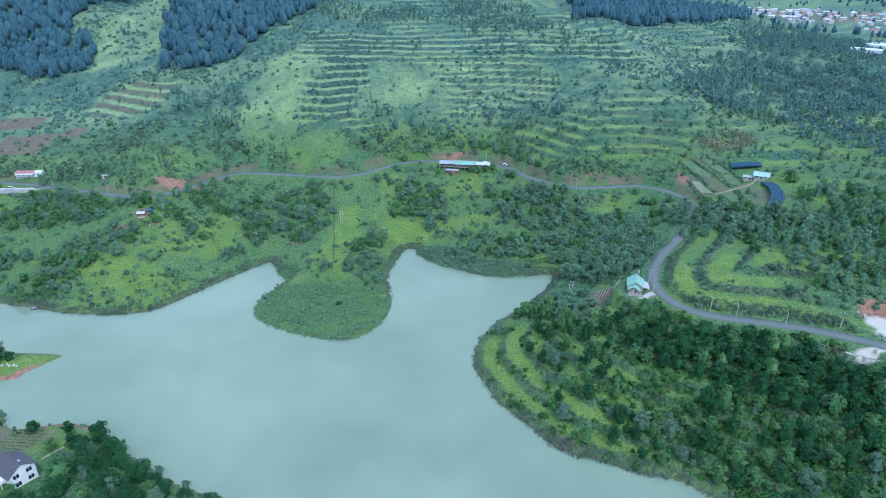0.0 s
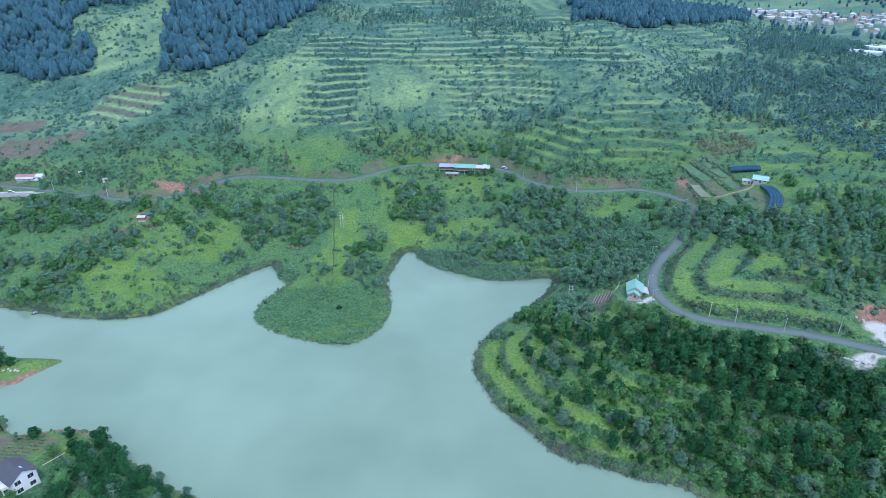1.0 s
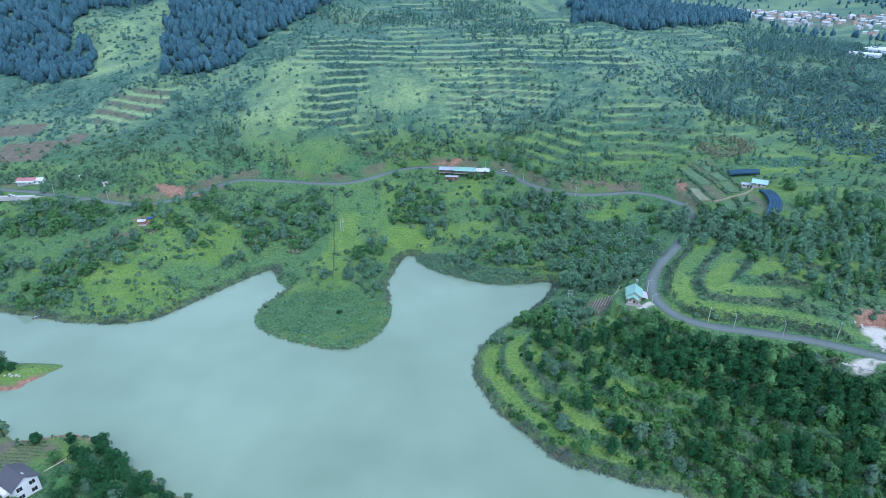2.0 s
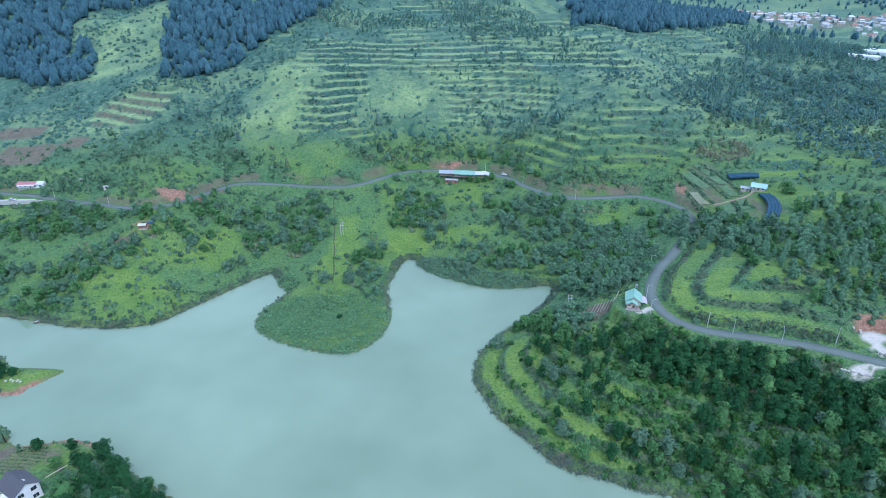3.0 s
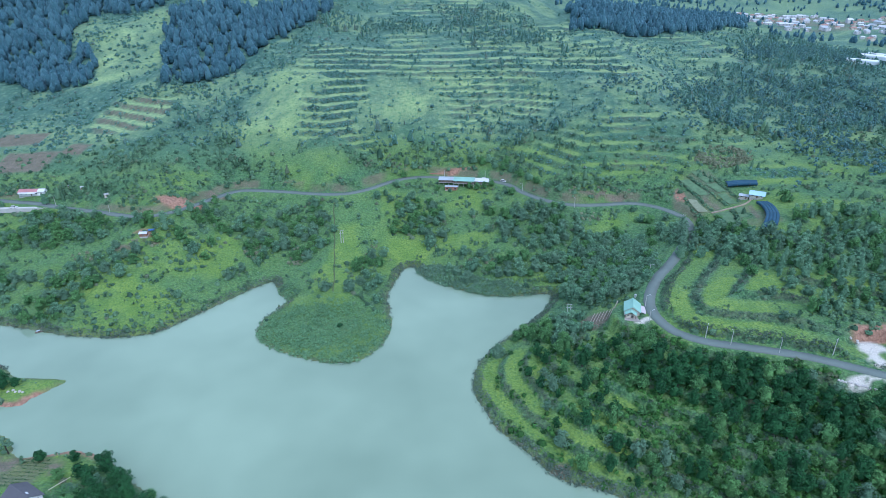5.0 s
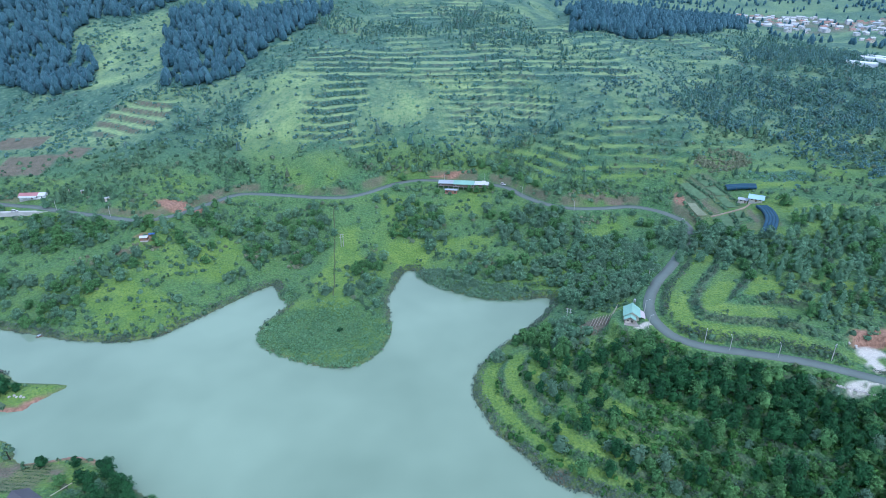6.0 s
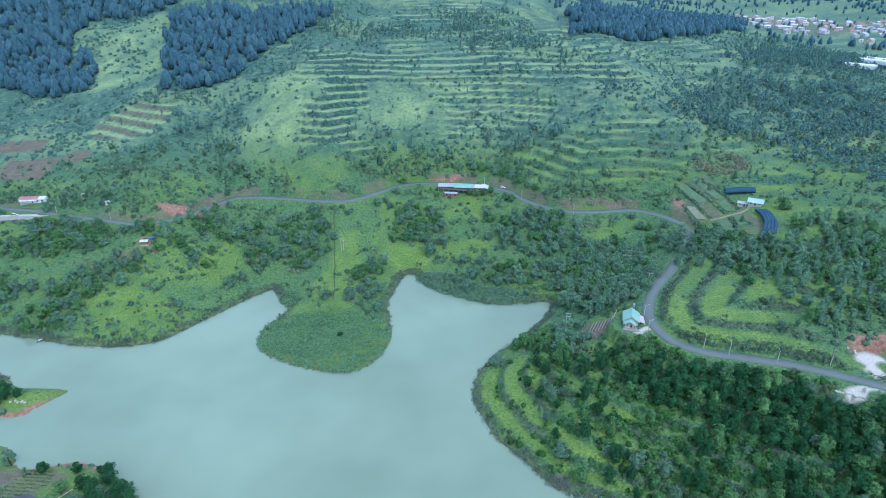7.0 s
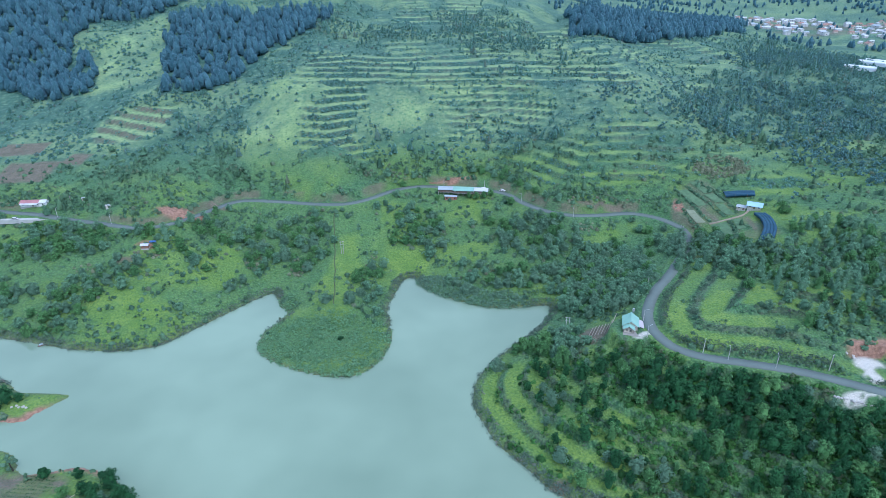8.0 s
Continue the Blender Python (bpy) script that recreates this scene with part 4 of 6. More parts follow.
def tree(name, label, rng, radius, tall, leaf, lumps=16, leaves=34, size=0.33, clear=0.28, cone=0.0):
    """A tree: tapered trunk with limbs, and a crown of leaf clumps."""
    root = tagged(new(name), label, "tree")
    bm = bmesh.new()
    lean = rng.uniform(-0.3, 0.3, 2)
    top = (lean[0], lean[1], tall * 0.62)
    tapered(bm, (0, 0, -0.4), top, tall * 0.035 + 0.05, tall * 0.015 + 0.02)
    for k in range(5):
        u, ang = rng.uniform(0.35, 0.95), rng.uniform(0, 6.283)
        s = (top[0] * u, top[1] * u, top[2] * u)
        e = (s[0] + math.cos(ang) * radius * 0.6, s[1] + math.sin(ang) * radius * 0.6, s[2] + tall * rng.uniform(0.12, 0.25))
        tapered(bm, s, e, tall * 0.014 + 0.02, 0.02, 5)
    part("trunk", bm, BARK, root)
    v, q = crown_cloud(rng, radius, tall * (1 - clear), lumps, leaves, size, tall * clear, cone, core=True)
    crown = new("crown", quick_mesh("crown", v, q, leaf))
    crown.parent = root
    return root


def plant_trees(models, places, scale, group, rng):
    """One tree per place: copies of the models, turned and scaled; the models take the first places."""
    for k, (x, y) in enumerate(places):
        s = scale[k]
        m = Matrix.Translation((x, y, ground_at(x, y) - 0.05)) @ Matrix.Rotation(rng.uniform(0, 6.283), 4, "Z") @ Matrix.Diagonal((s, s,
    s * rng.uniform(0.88, 1.15), 1))
        if k < len(models):
            ob = models[k]
            ob.matrix_basis = m
        else:
            ob = models[int(rng.integers(0, len(models)))]
            ob = copy_thing(ob, Matrix.Identity(4))
            ob.matrix_basis = m
        ob["group"] = group


def spaced(rng, box, tries, density, gap):
    out = []
    x, y = rng.uniform(box[0], box[1], tries), rng.uniform(box[2], box[3], tries)
    keep = rng.uniform(0, 1, tries) < density(x, y)
    for a, b in zip(x[keep], y[keep]):
        if all((a - c) ** 2 + (b - d) ** 2 > gap * gap for c, d in out):
            out.append((a, b))
    return out


trng = np.random.default_rng(23)
DARK = "dark green broadleaf tree with a dense rounded crown"
MID = "fresh green broadleaf tree with a loose crown"
GREY = "silvery grey-green tree with an open crown"


BELT = (120, 185, 50, 14, -27)


def belt_wood(x, y):
    return np.maximum(oval(x, y, *BELT), 0.5 * oval(x, y, 165, 160, 30, 22)) * open_land(x, y, 10.5, 3.5) * is_low(x, y)


def prom_wood(x, y):
    d = 0.45 * ovals(x, y, GROVES[1:4]) + 0.16 * (x > 42) * (y < 231) + 0.2 * oval(x, y, 112, 150, 34, 16, -30)
    d = d * (1 - oval(x, y, *BELT))
    return d * open_land(x, y, 9.0, 3.5) * is_low(x, y) * (1 - 0.9 * sample(meadow, x, y))


models = [tree("broadleaf_tree", DARK, trng, 2.7, 8.0, LEAF_DARK, 13, 30, 0.36) for _ in range(3)] \
    + [tree("broadleaf_tree", MID, trng, 2.4, 6.6, LEAF_MID, 12, 30, 0.36) for _ in range(3)] + [tree("broadleaf_tree", GREY, trng, 2.8, 6.4,
    LEAF_GREY, 12, 30, 0.36)]
spots = spaced(trng, (16.8, 175, 123, 238), 3000, prom_wood, 3.8)[:150]
plant_trees(models, spots, 0.5 + 0.8 * trng.uniform(0, 1, len(spots)) ** 1.3, "trees on the headland", trng)


models = [tree("belt_tree", DARK, trng, 3.0, 7.6, LEAF_DARK, 14, 32, 0.37) for _ in range(4)] + [tree("belt_tree", MID, trng, 2.8, 7.0, LEAF_MID, 13, 32, 0.37)]
spots = spaced(trng, (70, 200, 135, 225), 3000, belt_wood, 3.7)[:135]
plant_trees(models, spots, trng.uniform(0.8, 1.2, len(spots)), "trees of the belt below the road", trng)


def slope_wood(x, y):
    d = ovals(x, y, GROVES[4:]) * 0.9 + 0.05 * patch(x, y, 24, 83)
    return d * (1 - oval(x, y, -63, 260, 41, 34)) * open_land(x, y, 5.0, 3.0) * ((y > 235) | (x < 0)) * (1 - 0.9 * sample(meadow, x, y)) * np.clip(is_low(x, y) + (x > 105) * (y < 336),
    0, 1)


models = [tree("slope_tree", DARK, trng, 3.2, 4.9, LEAF_SLOPE, 11, 30, 0.42, 0.06) for _ in range(2)] \
    + [tree("slope_tree", MID, trng, 3.0, 4.5, LEAF_MID, 11, 30, 0.42, 0.06) for _ in range(3)] + [tree("slope_tree", GREY, trng, 3.4, 5.2, LEAF_GREY, 11, 30, 0.42, 0.06)]
spots = spaced(trng, (-301, -7, 231, 420), 5000, slope_wood, 4.3)[:235]
plant_trees(models, spots, trng.uniform(0.75, 1.45, len(spots)), "trees on the western lake slope", trng)
models = [tree("grove_tree", DARK, trng, 3.4, 5.4, LEAF_SLOPE, 11, 30, 0.44, 0.06), tree("grove_tree", MID, trng, 3.2, 5.0, LEAF_MID, 11, 30, 0.44, 0.06),
          tree("grove_tree", DARK, trng, 3.0, 4.6, LEAF_SLOPE, 11, 30, 0.44, 0.06), tree("grove_tree", GREY, trng, 3.5, 5.4, LEAF_GREY, 11, 30, 0.44, 0.06)]
spots = spaced(trng, (-7, 235, 231, 420), 6000, slope_wood, 4.6)[:230]
plant_trees(models, spots, trng.uniform(0.8, 1.4, len(spots)), "trees in the groves below the road", trng)


def thicket(x, y):
    return oval(x, y, *(92, 300, 24, 39)) * open_land(x, y, 5.0, 3.0) * is_low(x, y)


models = [tree("thicket_tree", MID, trng, 3.3, 5.6, LEAF_SLOPE, 11, 30, 0.44, 0.06), tree("thicket_tree", GREY, trng, 3.2, 5.4, LEAF_GREY, 11, 30, 0.44, 0.06),
          tree("thicket_tree", MID, trng, 3.0, 4.8, LEAF_MID, 11, 30, 0.44, 0.06), tree("thicket_tree", DARK, trng, 3.0, 5.0, LEAF_SLOPE, 11, 30, 0.44, 0.06)]
spots = spaced(trng, (63, 126, 255, 347), 2500, thicket, 4.5)[:130]
plant_trees(models, spots, trng.uniform(0.9, 1.4, len(spots)), "trees in the thicket by the cove", trng)


def field_wood(x, y):
    return np.maximum.reduce([oval(x, y, 205, 290, 44, 24, -18), 0.8 * oval(x, y, 200, 247, 24, 15), 0.55 * oval(x, y, 176, 262, 24, 13),
                              0.6 * oval(x, y, 186, 228, 22, 13), 0.8 * oval(x, y, 160, 288, 20, 12), 0.45 * oval(x, y, 150, 240, 12, 5)]) * open_land(x, y, 6.0) * (0.35 + 0.65 * patch(x, y, 14,
    105, 0.38, 0.5))


models = [tree("field_tree", DARK, trng, 2.6, 6.0, LEAF_SLOPE, 10, 26, 0.44, 0.1), tree("field_tree", MID, trng, 2.4, 5.6, LEAF_MID, 10, 26, 0.44,
    0.1), tree("field_tree", DARK, trng, 2.0, 6.4, LEAF_SLOPE, 10, 26, 0.44, 0.1, cone=0.6)]
spots = spaced(trng, (160, 260, 225, 320), 2500, field_wood, 4.0)[:160]
plant_trees(models, spots, trng.uniform(0.65, 1.25, len(spots)), "trees above the terraced field", trng)
# ---- materials of the built things ----
WHITE_WALL = plain("white_plaster", (0.90, 0.90, 0.88), 0.85, 0.2, size=1.2, spread=0.2)
CREAM_WALL = plain("cream_plaster", (0.62, 0.56, 0.46), 0.85, 0.2, size=1.2, spread=0.25)
BRICK_WALL = plain("bare_brick", (0.36, 0.19, 0.13), 0.9, 0.15, size=0.8, spread=0.35)
ROOF_PLUM = plain("roof_plum_grey", (0.10, 0.098, 0.11), 0.6, 0.35, size=1.5, spread=0.25)
ROOF_TEAL = plain("roof_teal_sheet", (0.26, 0.45, 0.37), 0.75, 0.2, size=1.6, spread=0.2)
ROOF_ZINC = plain("roof_zinc_sheet", (0.42, 0.47, 0.50), 0.5, 0.4, 0.3, size=1.6, spread=0.25)
ROOF_BLUE = plain("roof_pale_blue_sheet", (0.36, 0.55, 0.68), 0.45, 0.5, size=1.6, spread=0.2)
ROOF_RED = plain("roof_red_sheet", (0.42, 0.19, 0.19), 0.5, 0.4, size=1.6, spread=0.3)
ROOF_WHITE = plain("roof_white_sheet", (0.58, 0.60, 0.62), 0.6, 0.3, size=1.6, spread=0.3)
ROOF_PINK = plain("roof_faded_pink_sheet", (0.48, 0.43, 0.43), 0.6, 0.3, size=1.2, spread=0.25)
ROOF_TILE = plain("roof_clay_tiles", (0.36, 0.22, 0.18), 0.8, 0.2, size=1.2, spread=0.3)
PALE_WOOD = plain("weathered_pale_wood", (0.42, 0.38, 0.33), 0.85, 0.15, size=0.5, spread=0.3)
TIMBER = plain("grey_timber", (0.24, 0.19, 0.15), 0.85, 0.15, size=0.5, spread=0.35)
CONCRETE = plain("pale_concrete", (0.50, 0.50, 0.47), 0.85, 0.2, size=0.9, spread=0.25)
YARD = plain("dusty_yard_concrete", (0.33, 0.31, 0.28), 0.9, 0.15, size=1.2, spread=0.35)
STEEL = plain("galvanised_steel", (0.55, 0.57, 0.58), 0.4, 0.5, 0.6, size=0.6, spread=0.15)
GLASS = plain("dark_window_glass", (0.03, 0.04, 0.05), 0.08, 0.6, size=2.0, spread=0.1, bump=0.001)
NET = plain("dark_blue_shade_net", (0.030, 0.086, 0.135), 0.85, 0.25, size=1.4, spread=0.35)
FILM = plain("white_greenhouse_film", (0.72, 0.76, 0.78), 0.35, 0.5, size=2.0, spread=0.15)
PAINT_WHITE = plain("white_car_paint", (0.75, 0.75, 0.75), 0.25, 0.5, size=3.0, spread=0.05, bump=0.0005)
PAINT_RED = plain("red_paint", (0.45, 0.05, 0.06), 0.35, 0.5, size=2.0, spread=0.1)
RUBBER = plain("black_rubber", (0.02, 0.02, 0.02), 0.8, 0.2, size=0.3, spread=0.2)
TARP_BLUE = plain("blue_tarpaulin", (0.05, 0.13, 0.32), 0.5, 0.4, size=0.8, spread=0.3)
BOULDER = plain("white_boulder", (0.52, 0.50, 0.46), 0.85, 0.2, size=0.5, spread=0.3, bump=0.05)
LAMP_GLASS = plain("lamp_cover", (0.8, 0.8, 0.78), 0.3, 0.5, size=0.5, spread=0.05)


def block(bm, x0, x1, y0, y1, z0, z1):
    """A box between two corners, added to a bmesh."""
    m = Matrix.Translation(((x0 + x1) / 2, (y0 + y1) / 2, (z0 + z1) / 2)) @ Matrix.Diagonal((x1 - x0, y1 - y0, z1 - z0, 1))
    bmesh.ops.create_cube(bm, size=1, matrix=m)


def boxy(*rows):
    bm = bmesh.new()
    for r in rows:
        block(bm, *r)
    return bm


def pierced(length, tall, thick, holes):
    """A wall along x from 0, standing on z = 0, with openings (x0, x1, z0, z1) through it."""
    bm = bmesh.new()
    xs = sorted({0.0, length, *[v for h in holes for v in h[:2]]})
    zs = sorted({0.0, tall, *[v for h in holes for v in h[2:]]})
    for a, b in zip(xs[:-1], xs[1:]):
        for c, d in zip(zs[:-1], zs[1:]):
            mx, mz = (a + b) / 2, (c + d) / 2
            if not any(h[0] < mx < h[1] and h[2] < mz < h[3] for h in holes):
                block(bm, a, b, -thick, 0, c, d)
    bmesh.ops.remove_doubles(bm, verts=bm.verts, dist=0.001)
    return bm


def sheet(length, run, drop, thick=0.05, pitch=0.45, wave=0.035):
    """A corrugated roof sheet: ridge along x at the origin, falling to -y by drop."""
    bm = bmesh.new()
    n = max(4, int(length / pitch) * 2)
    rows = []
    for j, (y, z) in enumerate(((0, 0), (-run / 2, -drop / 2 - 0.02), (-run, -drop))):
        rows.append([[bm.verts.new((length * i / n, y, z + (wave if i % 2 else 0) - k * thick)) for i in range(n + 1)] for k in (0, 1)])
    for j in range(2):
        for i in range(n):
            bm.faces.new((rows[j][0][i], rows[j + 1][0][i], rows[j + 1][0][i + 1], rows[j][0][i + 1]))
            bm.faces.new((rows[j][1][i], rows[j][1][i + 1], rows[j + 1][1][i + 1], rows[j + 1][1][i]))
    for i in range(n):
        bm.faces.new((rows[2][0][i], rows[2][1][i], rows[2][1][i + 1], rows[2][0][i + 1]))
    return bm


def window(parent, m, wide, tall, frame_mat):
    """A window in its opening: frame bars and a pane set back."""
    b = 0.07
    ob = part("window", boxy((0, wide, -0.1, 0.04, 0, b), (0, wide, -0.1, 0.04, tall - b, tall), (0, b, -0.1, 0.04, b, tall - b),
                             (wide - b, wide, -0.1, 0.04, b, tall - b), (wide / 2 - 0.03, wide / 2 + 0.03, -0.08, 0.02, b, tall - b)), frame_mat, parent)
    ob.matrix_basis = m
    part("pane", boxy((b, wide - b, -0.05, -0.03, b, tall - b)), GLASS, ob)
    return ob


def house(name, label, w, d, h, wall_mat, roof_mats, rise=1.6, eave=0.5, front=3, sides=1, storeys=1, sunk=1.5, frame_mat=None, pitch=0.45, pane=(1.2, 1.25)):
    """A gabled house on its plinth, ridge along x, front to -y: walls with openings, windows, door and two roof sheets."""
    root = tagged(new(name), label, "house")
    frame_mat = frame_mat or WHITE_WALL
    th, sh = 0.22, h / storeys
    part("plinth", boxy((-w / 2 - 0.15, w / 2 + 0.15, -d / 2 - 0.15, d / 2 + 0.15, -sunk, 0.12)), CONCRETE, root)
    for turn, length, count, door in ((0, w, front, True), (180, w, front, False), (90, d, sides, False), (270, d, sides, False)):
        holes, spots = [], []
        for s in range(storeys):
            for k in range(count):
                c = length * (k + 0.5) / count
                if door and s == 0 and k == count // 2:
                    spots.append(("door", c - 0.5, 0.13, 1.0, 2.1))
                else:
                    spots.append(("window", c - pane[0] / 2, s * sh + 1.0, *pane))
        holes = [(x, x + a, z, z + b) for _, x, z, a, b in spots]
        wall = part("wall", pierced(length, h, th, holes), wall_mat, root)
        half = (d if turn in (0, 180) else w) / 2
        wall.matrix_basis = Matrix.Rotation(radians(turn), 4, "Z") @ Matrix.Translation((-length / 2, -half + th, 0))
        for what, x, z, a, b in spots:
            if what == "window":
                window(wall, Matrix.Translation((x, -th + 0.1, z)), a, b, frame_mat)
            else:
                part("door", boxy((x, x + a, -th + 0.05, -th + 0.12, z, z + b)), TIMBER, wall)
    for sx in (-1, 1):
        bm = bmesh.new()
        x0, x1 = (sx * (w / 2 - th), sx * w / 2)
        tri = [[bm.verts.new((x, y, z)) for y, z in ((-d / 2, h), (d / 2, h), (0, h + rise - 0.05))] for x in (x0, x1)]
        bm.faces.new(tri[0])
        bm.faces.new(tri[1][::-1])
        for a in range(3):
            b = (a + 1) % 3
            bm.faces.new((tri[0][a], tri[1][a], tri[1][b], tri[0][b]))
        bmesh.ops.recalc_face_normals(bm, faces=bm.faces)
        part("gable", bm, wall_mat, root)
    run = d / 2 + eave
    for k, turn in enumerate((0, 180)):
        r = part("roof", sheet(w + 2 * eave, run, rise * run / (d / 2), 0.05, pitch), roof_mats[k % len(roof_mats)], root)
        r.matrix_basis = Matrix.Rotation(radians(turn), 4, "Z") @ Matrix.Translation((-w / 2 - eave, 0, h + rise + 0.06))
    part("ridge", boxy((-w / 2 - eave, w / 2 + eave, -0.16, 0.16, h + rise + 0.06, h + rise + 0.14)), roof_mats[0], root)
    return root


def put(ob, x, y, z=None, turn=0.0, lift=0.0):
    ob.matrix_basis = Matrix.Translation((x, y, (ground_at(x, y) if z is None else z) + lift)) @ Matrix.Rotation(radians(turn), 4, "Z")
    return ob


# ---- white villa among the trees ----
villa = house("villa", "white two-storey villa with a plum-grey roof among trees", 10.0, 8.0, 6.3, WHITE_WALL, [ROOF_PLUM], 2.6, 0.7, 3, 2, 2, 2.5, pane=(1.9, 1.7))
villa["category"] = "villa"
part("balcony", boxy((-3.2, 1.8, -5.8, -4.0, 2.95, 3.15), (-3.2, 1.8, -5.8, -5.7, 3.15, 4.0), (-3.2, -3.1, -5.7, -4.0, 3.15, 4.0), (1.7, 1.8, -5.7, -4.0, 3.15, 4.0)), WHITE_WALL, villa)
part("column", boxy((-3.1, -2.8, -5.75, -5.45, -1.5, 2.95)), WHITE_WALL, villa)
part("column", boxy((1.4, 1.7, -5.75, -5.45, -1.5, 2.95)), WHITE_WALL, villa)
part("terrace", boxy((-4.0, 6.0, -6.8, -4.2, -2.0, 0.0)), CONCRETE, villa)
sky_light = part("skylight", boxy((2.0, 3.2, 0.6, 1.3, 0, 0.1)), ROOF_WHITE, villa, "small white roof light")
sky_light.matrix_basis = Matrix.Translation((0, 0, 9.05)) @ Matrix.Rotation(radians(-33), 4, "X") @ Matrix.Translation((0, 0.2, 0))
put(villa, -143.5, 146.8, 3.4, -30)

pole_fence = tagged(new("bamboo_rail"), "pale bamboo rail on short posts beside the villa", "fence")
bm = bmesh.new()
tapered(bm, (0, 0, 1.3), (7.6, 0, 1.6), 0.13, 0.1)
part("rail", bm, CREAM_WALL, pole_fence)
for px in (0.4, 3.8, 7.2):
    bm = bmesh.new()
    tapered(bm, (px, 0, -0.6), (px, 0, 1.5), 0.09, 0.08)
    part("post", bm, TIMBER, pole_fence)
put(pole_fence, -140.5, 154.5, None, 50)

# ---- teal-roofed house at the bend ----
bend = house("roadside_house", "small house with a teal sheet-metal roof beside the road bend", 7.8, 6.6, 2.5, CREAM_WALL, [ROOF_TEAL], 2.2, 0.6, 3, 2, 1, 4.0)
for x0, turn in ((-7.2, 0), (-3.6, 180)):
    porch = part("porch_roof", sheet(3.6, 2.7, 1.5), ROOF_TEAL, bend)
    porch.matrix_basis = Matrix.Translation((x0, 0.7, 3.5)) @ Matrix.Rotation(radians(turn), 4, "Z")
part("porch_wall", pierced(4.0, 2.1, 0.15, [(0.5, 1.5, 0.8, 1.8), (2.3, 3.3, 0.1, 2.0)]), CREAM_WALL, bend).matrix_basis = \
    Matrix.Translation((-6.2, 2.7, 0)) @ Matrix.Rotation(radians(-90), 4, "Z")
for py in (-1.6, 2.9):
    part("porch_post", boxy((-7.0, -6.86, py, py + 0.14, -2.0, 2.1)), TIMBER, bend)
lean = part("side_roof", sheet(6.4, 2.6, 0.8), ROOF_PINK, bend, "faded pink lean-to roof")
lean.matrix_basis = Matrix.Translation((-3.4, -3.5, 2.3))
part("side_wall", boxy((-3.0, 2.6, -5.5, -5.35, -2.0, 1.6)), CREAM_WALL, bend)
part("yard_slab", boxy((-8.8, -4.1, -6.2, 3.2, -3.0, 0.02)), YARD, bend, "dusty worn yard slab")
put(bend, 88.4, 238.6, 26.4, 74)
tank = tagged(new("water_tank"), "round steel water tank on a short stand behind the house", "water tank")
bm = bmesh.new()
tapered(bm, (0, 0, 2.2), (0, 0, 3.6), 0.55, 0.5, 14)
part("drum", bm, STEEL, tank)
for a in range(4):
    bm = bmesh.new()
    c, s = math.cos(a * 1.571 + 0.785) * 0.5, math.sin(a * 1.571 + 0.785) * 0.5
    tapered(bm, (c, s, -2.5), (c, s, 2.2), 0.05, 0.05, 5)
    part("leg", bm, STEEL, tank)
put(tank, 91.5, 245.5, 28.0)

for k in range(8):
    row = tagged(new("stake_row"), "long low row of weathered wooden stakes on bare soil", "stakes", group="stake rows by the house")
    bm = bmesh.new()
    for z in (0.35, 0.75):
        tapered(bm, (0, 0, z), (0, 9.5, z + 0.5), 0.09, 0.07, 5)
    part("rail", bm, PALE_WOOD, row)
    for j in range(5):
        bm = bmesh.new()
        tapered(bm, (0, 0.3 + j * 2.2, -0.8), (0.05, 0.3 + j * 2.2, 1.0 + j * 0.1), 0.06, 0.05, 5)
        part("post", bm, PALE_WOOD, row)
    put(row, 70.5 + k * 1.45, 243.0 - k * 0.2, None, -28)

# ---- stalls along the upper road ----
def stall(label, length, roof, wide=5.0):
    """An open roadside shop: slab on stilts, posts, back wall and a corrugated roof."""
    root = tagged(new("roadside_stall"), label, "stall", group="stalls on the upper road")
    part("floor", boxy((0, length, -wide, 0, -0.25, 0.0)), CONCRETE, root)
    part("roof", sheet(length + 0.6, wide + 1.2, 1.1), roof, root).matrix_basis = Matrix.Translation((-0.3, 0.5, 3.1))
    part("back_wall", pierced(length, 1.9, 0.15, [(1.0, 2.4, 0.7, 1.6), (length - 2.6, length - 1.2, 0.7, 1.6)]), TIMBER, root).matrix_basis = Matrix.Translation((0, -wide + 0.2, 0))
    n = max(2, int(length / 3.4))
    for k in range(n + 1):
        x = length * k / n
        for y, top, foot in ((-0.2, 2.95, -0.6), (-wide + 0.4, 2.0, -6.0)):
            part("post", boxy((x - 0.09, x + 0.09, y - 0.09, y + 0.09, foot, top)), CONCRETE, root)
    part("counter", boxy((1.0, length - 1.0, -1.4, -0.8, 0.0, 0.95)), TIMBER, root)
    return root


put(stall("roadside stall on stilts with a worn zinc roof", 11.0, ROOF_ZINC, 4.2), -2.5, 427.8, 27.7, -5)
put(stall("roadside stall on stilts with a pale green sheet roof", 15.0, ROOF_TEAL, 5.6), 8.9, 425.7, 28.15, -8)
put(stall("roadside stall on stilts with a white sheet roof", 10.0, ROOF_WHITE, 4.0), 24.6, 424.4, 27.6, -10)
store = house("brick_store", "low brick store room under the roadside stalls", 9.0, 3.2, 3.0, BRICK_WALL, [ROOF_ZINC], 0.5, 0.3, 3, 1, 1, 2.0, TIMBER)
put(store, 6.5, 418.0, 23.6, -7)
wall = tagged(new("retaining_wall"), "low red earth and concrete retaining wall behind the road", "wall")
part("footing", boxy((-18, 18, -0.3, 0.3, -1.0, 0.55)), CONCRETE, wall)
part("face", boxy((-18, 18, -0.25, 0.25, 0.55, 1.5)), BRICK_WALL, wall)
put(wall, 8.0, 439.2, 27.9, -5)


